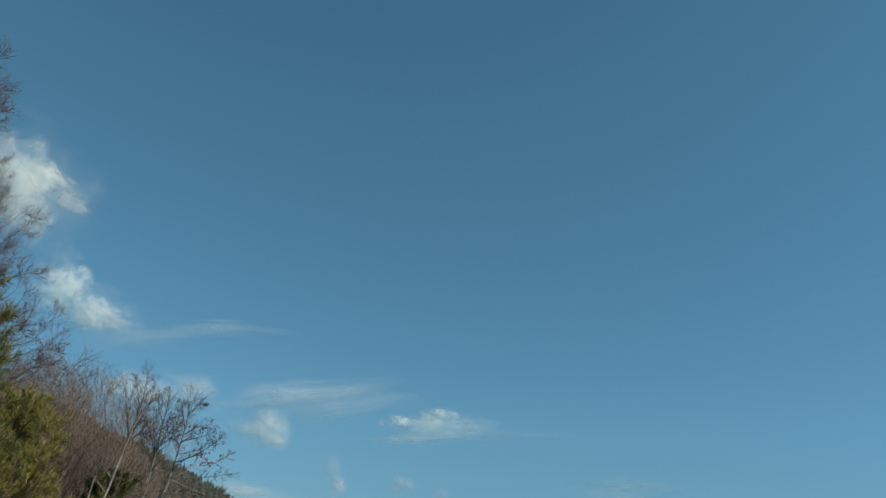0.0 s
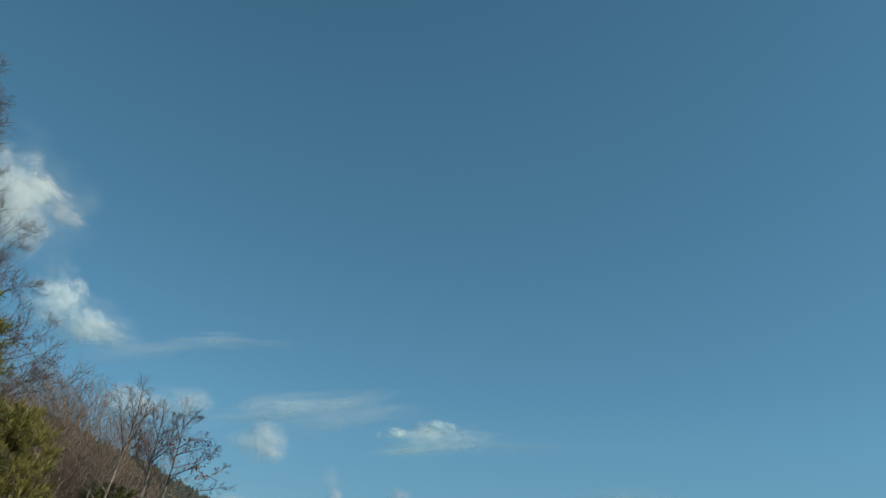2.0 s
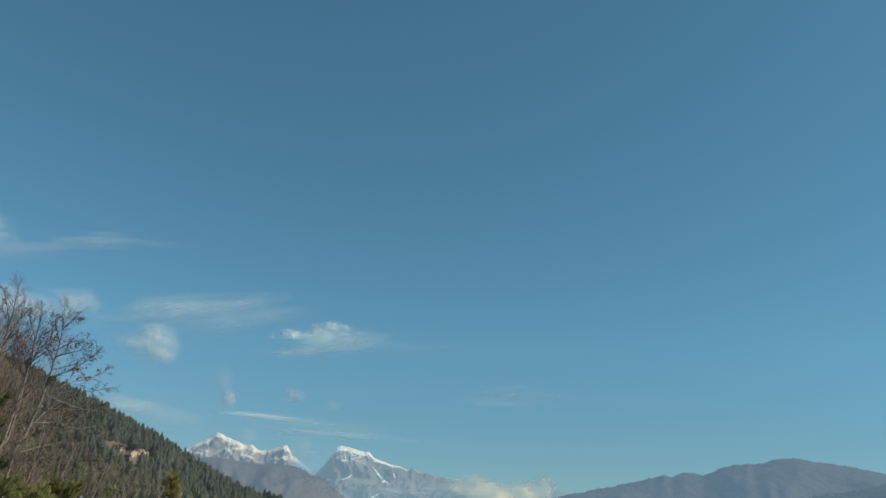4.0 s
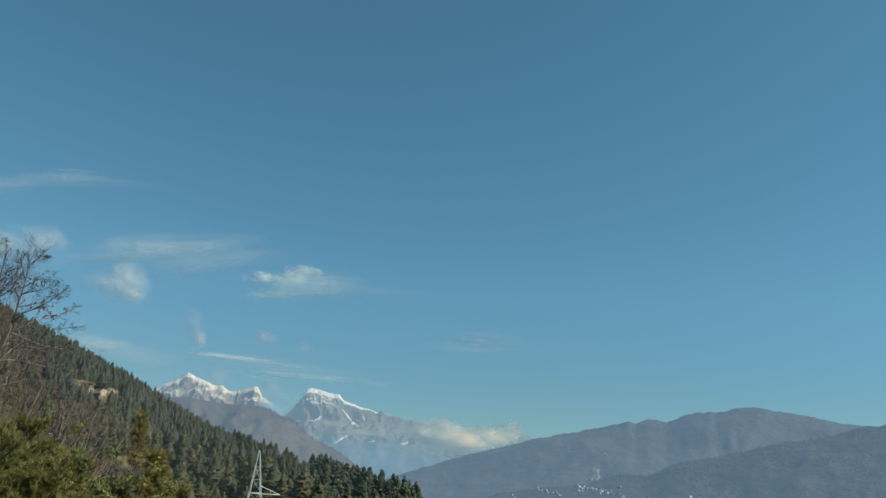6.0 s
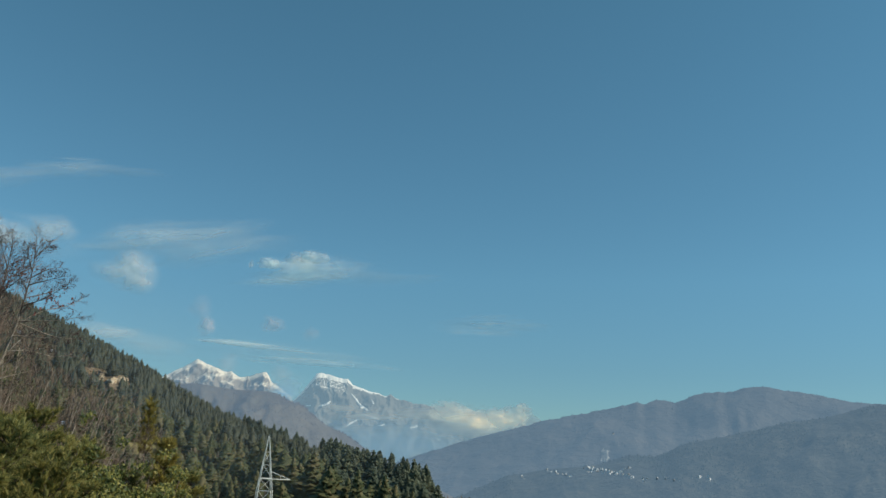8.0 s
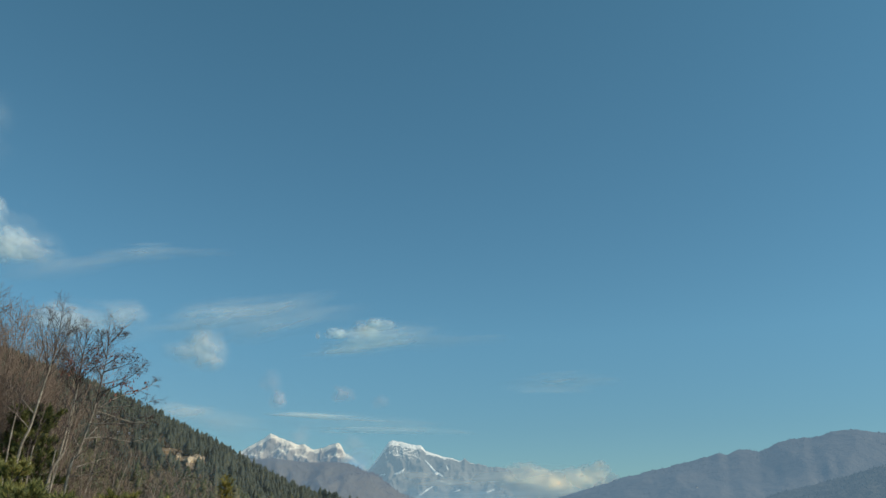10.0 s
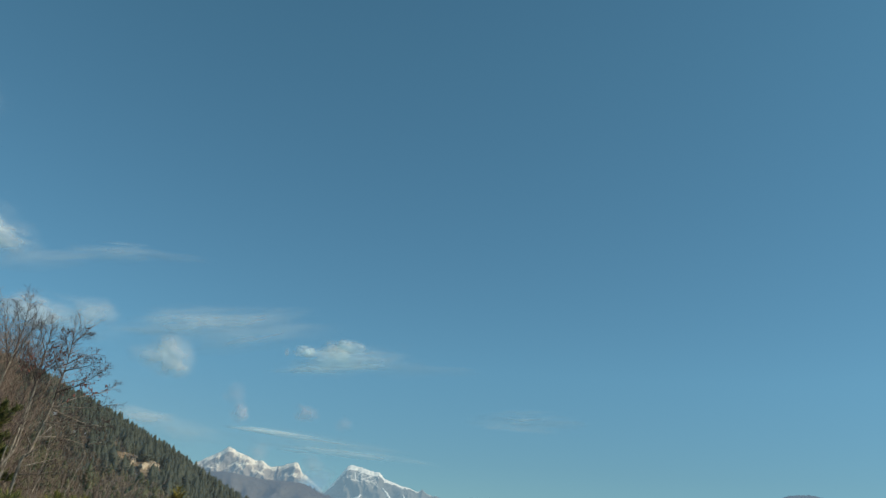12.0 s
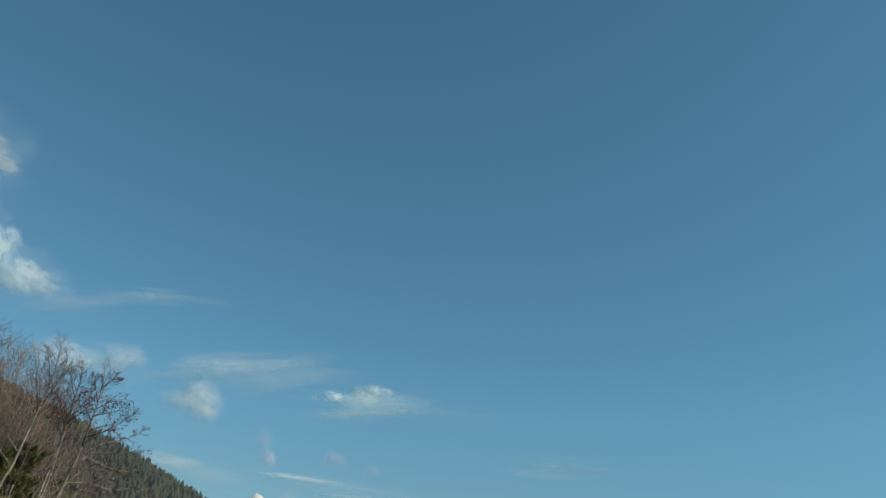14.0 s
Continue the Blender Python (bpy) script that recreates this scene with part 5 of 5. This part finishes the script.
# azimuth, elevation, half width and half height of the visible body in degrees, seed, vapour, label, tilt
BIG, SMALL, FLAT = "bright ragged cumulus cloud in blue sky", "small isolated white puff of cloud", "small flat-based cumulus cloud"
SKY_CLOUDS = [
    (34.9, 24.1, 1.6, 1.5, 1, V_PUFF, BIG, 0), (36.2, 22.6, 1.8, 2.4, 2, V_SOFT, BIG, 0), (33.0, 23.9, 1.6, 0.6, 3, V_SOFT, BIG, -16), (33.3, 24.4, 1.0, 0.5, 77, V_SOFT, BIG, -40), (31.8, 22.85, 1.2, 0.5, 4, V_SOFT, BIG, -8), (33.9, 21.7, 1.2, 1.5, 5, V_SOFT, BIG, -15), (34.6, 23.2, 3.6, 3.0, 6, V_HALO, BIG, -20),
    (30.1, 18.2, 0.85, 1.1, 7, V_PUFF, BIG, 10), (29.1, 16.95, 1.35, 0.95, 8, V_PUFF, BIG, -25), (27.2, 16.5, 1.5, 0.65, 9, V_HALO, BIG, -4), (27.7, 16.55, 1.4, 0.65, 80, V_SOFT, BIG, 4), (31.1, 17.6, 1.3, 1.3, 78, V_PUFF, BIG, -4), (29.2, 17.2, 2.6, 1.6, 11, V_HALO, BIG, -20), (31.2, 19.6, 0.9, 0.8, 12, V_HALO, BIG, 40),
    (21.1, 17.15, 2.0, 0.45, 13, V_WISP, "thin streak of cirrus", 8), (23.6, 16.4, 2.6, 0.38, 14, V_FAINT, "faint streak of cirrus", 14), (25.6, 15.7, 2.2, 0.5, 15, V_FAINT, "faint streak of cirrus", 14), (18.5, 17.5, 2.5, 0.25, 16, V_FAINT, "faint streak of cirrus", 5),
    (21.5, 13.25, 1.15, 0.62, 17, V_ROUND, "soft white cloud behind bare branches", 8), (25.0, 12.5, 1.7, 0.9, 18, V_SOFT, "soft white cloud behind bare branches", 0), (23.2, 12.4, 1.5, 0.7, 19, V_HALO, "soft white cloud behind bare branches", 0), (22.6, 12.8, 2.6, 1.1, 20, V_HALO, "soft white cloud behind bare branches", 0),
    (14.2, 14.0, 3.8, 0.55, 21, V_WISP, "faint feathery cirrus", 12), (16.2, 13.6, 2.4, 0.7, 22, V_WISP, "faint feathery cirrus", 10), (11.4, 14.5, 2.6, 0.45, 23, V_WISP, "faint feathery cirrus", 16), (12.0, 13.2, 2.6, 0.65, 24, V_WISP, "faint streak of cirrus", 18), (18.2, 12.75, 1.6, 0.20, 25, V_FAINT, "faint streak of cirrus", 5), (13.6, 13.55, 5.0, 1.1, 26, V_FAINT, "faint feathery cirrus", 10),
    (16.55, 12.1, 0.70, 0.6, 27, V_ROUND, SMALL, 0), (16.3, 11.4, 1.08, 0.98, 28, V_ROUND, SMALL, -15), (15.95, 10.9, 0.60, 0.50, 29, V_SOFT, SMALL, 0), (17.5, 11.3, 1.1, 0.55, 30, V_ROUND, SMALL, 0), (16.5, 11.5, 1.3, 1.1, 31, V_HALO, SMALL, 0),
    (5.6, 12.1, 3.2, 0.26, 32, V_FLAT, FLAT, 8), (7.4, 11.8, 1.7, 0.16, 79, V_FLAT, FLAT, 8), (5.4, 12.65, 2.3, 0.62, 33, V_FLAT, FLAT, 8), (6.5, 12.55, 1.7, 0.5, 46, V_FLAT, FLAT, 8), (3.4, 12.85, 1.9, 0.55, 34, V_WISP, FLAT, 6), (0.4, 12.45, 2.8, 0.34, 35, V_FAINT, "faint streak of cirrus", 4), (7.95, 12.9, 0.62, 0.27, 36, V_BUMP, "tiny bright cloud puff", 0), (7.75, 12.82, 0.35, 0.22, 37, V_BUMP, "tiny bright cloud puff", 0),
    (5.15, 13.5, 0.85, 0.32, 38, V_BUMP, "tiny bright cloud puff", 0), (5.4, 13.6, 0.45, 0.25, 39, V_BUMP, "tiny bright cloud puff", 0), (6.35, 13.2, 0.55, 0.38, 40, V_SOFT, "tiny soft cloud puff", 20), (5.6, 13.0, 0.6, 0.35, 41, V_SOFT, "tiny soft cloud puff", 0), (4.9, 12.6, 3.6, 0.8, 42, V_HALO, FLAT, 8), (9.1, 12.75, 0.13, 0.2, 43, V_SOFT, "tiny shred of cloud", 0),
    (11.5, 8.55, 0.42, 0.50, 44, V_PINK, "tiny pinkish cloud puff", 0), (11.95, 9.6, 0.55, 0.60, 45, V_BLUSH, "tiny faint pinkish cloud", 0), (7.33, 9.0, 0.62, 0.40, 47, V_PINK, "tiny pinkish cloud puff", 0), (4.84, 8.5, 0.45, 0.35, 48, V_BLUSH, "tiny faint pinkish cloud", 0),
    (10.0, 6.2, 0.55, 0.50, 49, V_BLUSH, "faint pink wisp by the snow peak", 0), (6.5, 5.85, 0.60, 0.50, 60, V_BLUSH, "faint pink wisp by the snow peak", 0),
    (8.4, 7.55, 3.0, 0.15, 61, V_STREAK, "thin bright streak of cloud above the snow peaks", -2), (9.8, 7.64, 1.6, 0.15, 62, V_STREAK, "thin bright streak of cloud above the snow peaks", 0), (4.6, 6.75, 4.0, 0.24, 63, V_FLAT, "long faint streak of cloud", -1), (7.0, 7.2, 4.0, 0.5, 64, V_FAINT, "long faint streak of cloud", -2),
    (17.2, 7.6, 1.5, 0.38, 65, V_ROUND, "pale low cloud above the forest", 2), (14.5, 6.9, 1.8, 0.28, 66, V_FAINT, "pale low cloud above the forest", -6), (16.5, 7.2, 3.0, 0.7, 67, V_FAINT, "pale low cloud above the forest", -6),
    (-6.9, 9.75, 2.4, 0.5, 68, V_WISP, "faint streak of cirrus", 2), (-7.0, 9.65, 2.6, 0.45, 69, V_FAINT, "faint streak of cirrus", 0),
]
for az, el, hw, hh, sd, mat, label, tilt in SKY_CLOUDS:
    cloud(az, el, hw * 1.7, hh * 1.75, sd, mat, label, tilt)
BANK_LABEL = "bank of cream sunlit cloud against the mountain flank"
for az, el, hw, hh, sd, mat, tilt in ((-4.5, 4.05, 1.1, 0.55, 30, V_BANK, -4), (-5.5, 3.75, 1.1, 0.60, 31, V_BANK, -8), (-7.2, 3.75, 1.2, 0.60, 32, V_BANK, 4), (-8.8, 3.95, 0.9, 0.60, 33, V_BANK, 14), (-9.3, 4.3, 0.4, 0.40, 34, V_BANK, 30), (-9.9, 3.6, 0.6, 0.35, 36, V_BANK, -25), (-7.7, 3.5, 1.4, 0.6, 43, V_BANK, 4), (-6.3, 3.5, 1.3, 0.55, 44, V_BANKVEIL, -4), (-3.6, 3.75, 1.0, 0.4, 45, V_BANKVEIL, 0), (0.6, 3.55, 2.0, 0.4, 46, V_BANKVEIL, 2),
                                      (-6.6, 3.1, 2.8, 0.7, 37, V_BANKVEIL, 0), (-2.6, 3.85, 2.2, 0.45, 39, V_BANKVEIL, 4), (-5.5, 3.3, 4.2, 1.0, 40, V_BANKVEIL, 0), (2.6, 3.95, 0.9, 0.30, 42, V_BANKVEIL, 0)):
    cloud(az, el, hw * 1.6, hh * 1.6, sd, mat, BANK_LABEL, tilt, dist=3750, bulge=0.05)
# haze under the mountains, put in as pale translucent sheets
for az, el, hw, hh, sd, tilt in ((0.0, 1.5, 8.0, 2.6, 50, 3), (6.6, 4.4, 1.6, 0.7, 52, 20), (6.2, 4.75, 1.9, 1.25, 53, 30)):
    cloud(az, el, hw, hh, sd, V_MIST, "thin blue-grey mist in the valley below the snow mountains", tilt, dist=3850, bulge=0.03)
# added see-through sheet that lightens the dark forest like haze
cloud(14.0, 4.5, 20.0, 7.5, 55, V_HAZE, "thin blue winter haze before the forested hillside", -22, dist=225, bulge=0.02)
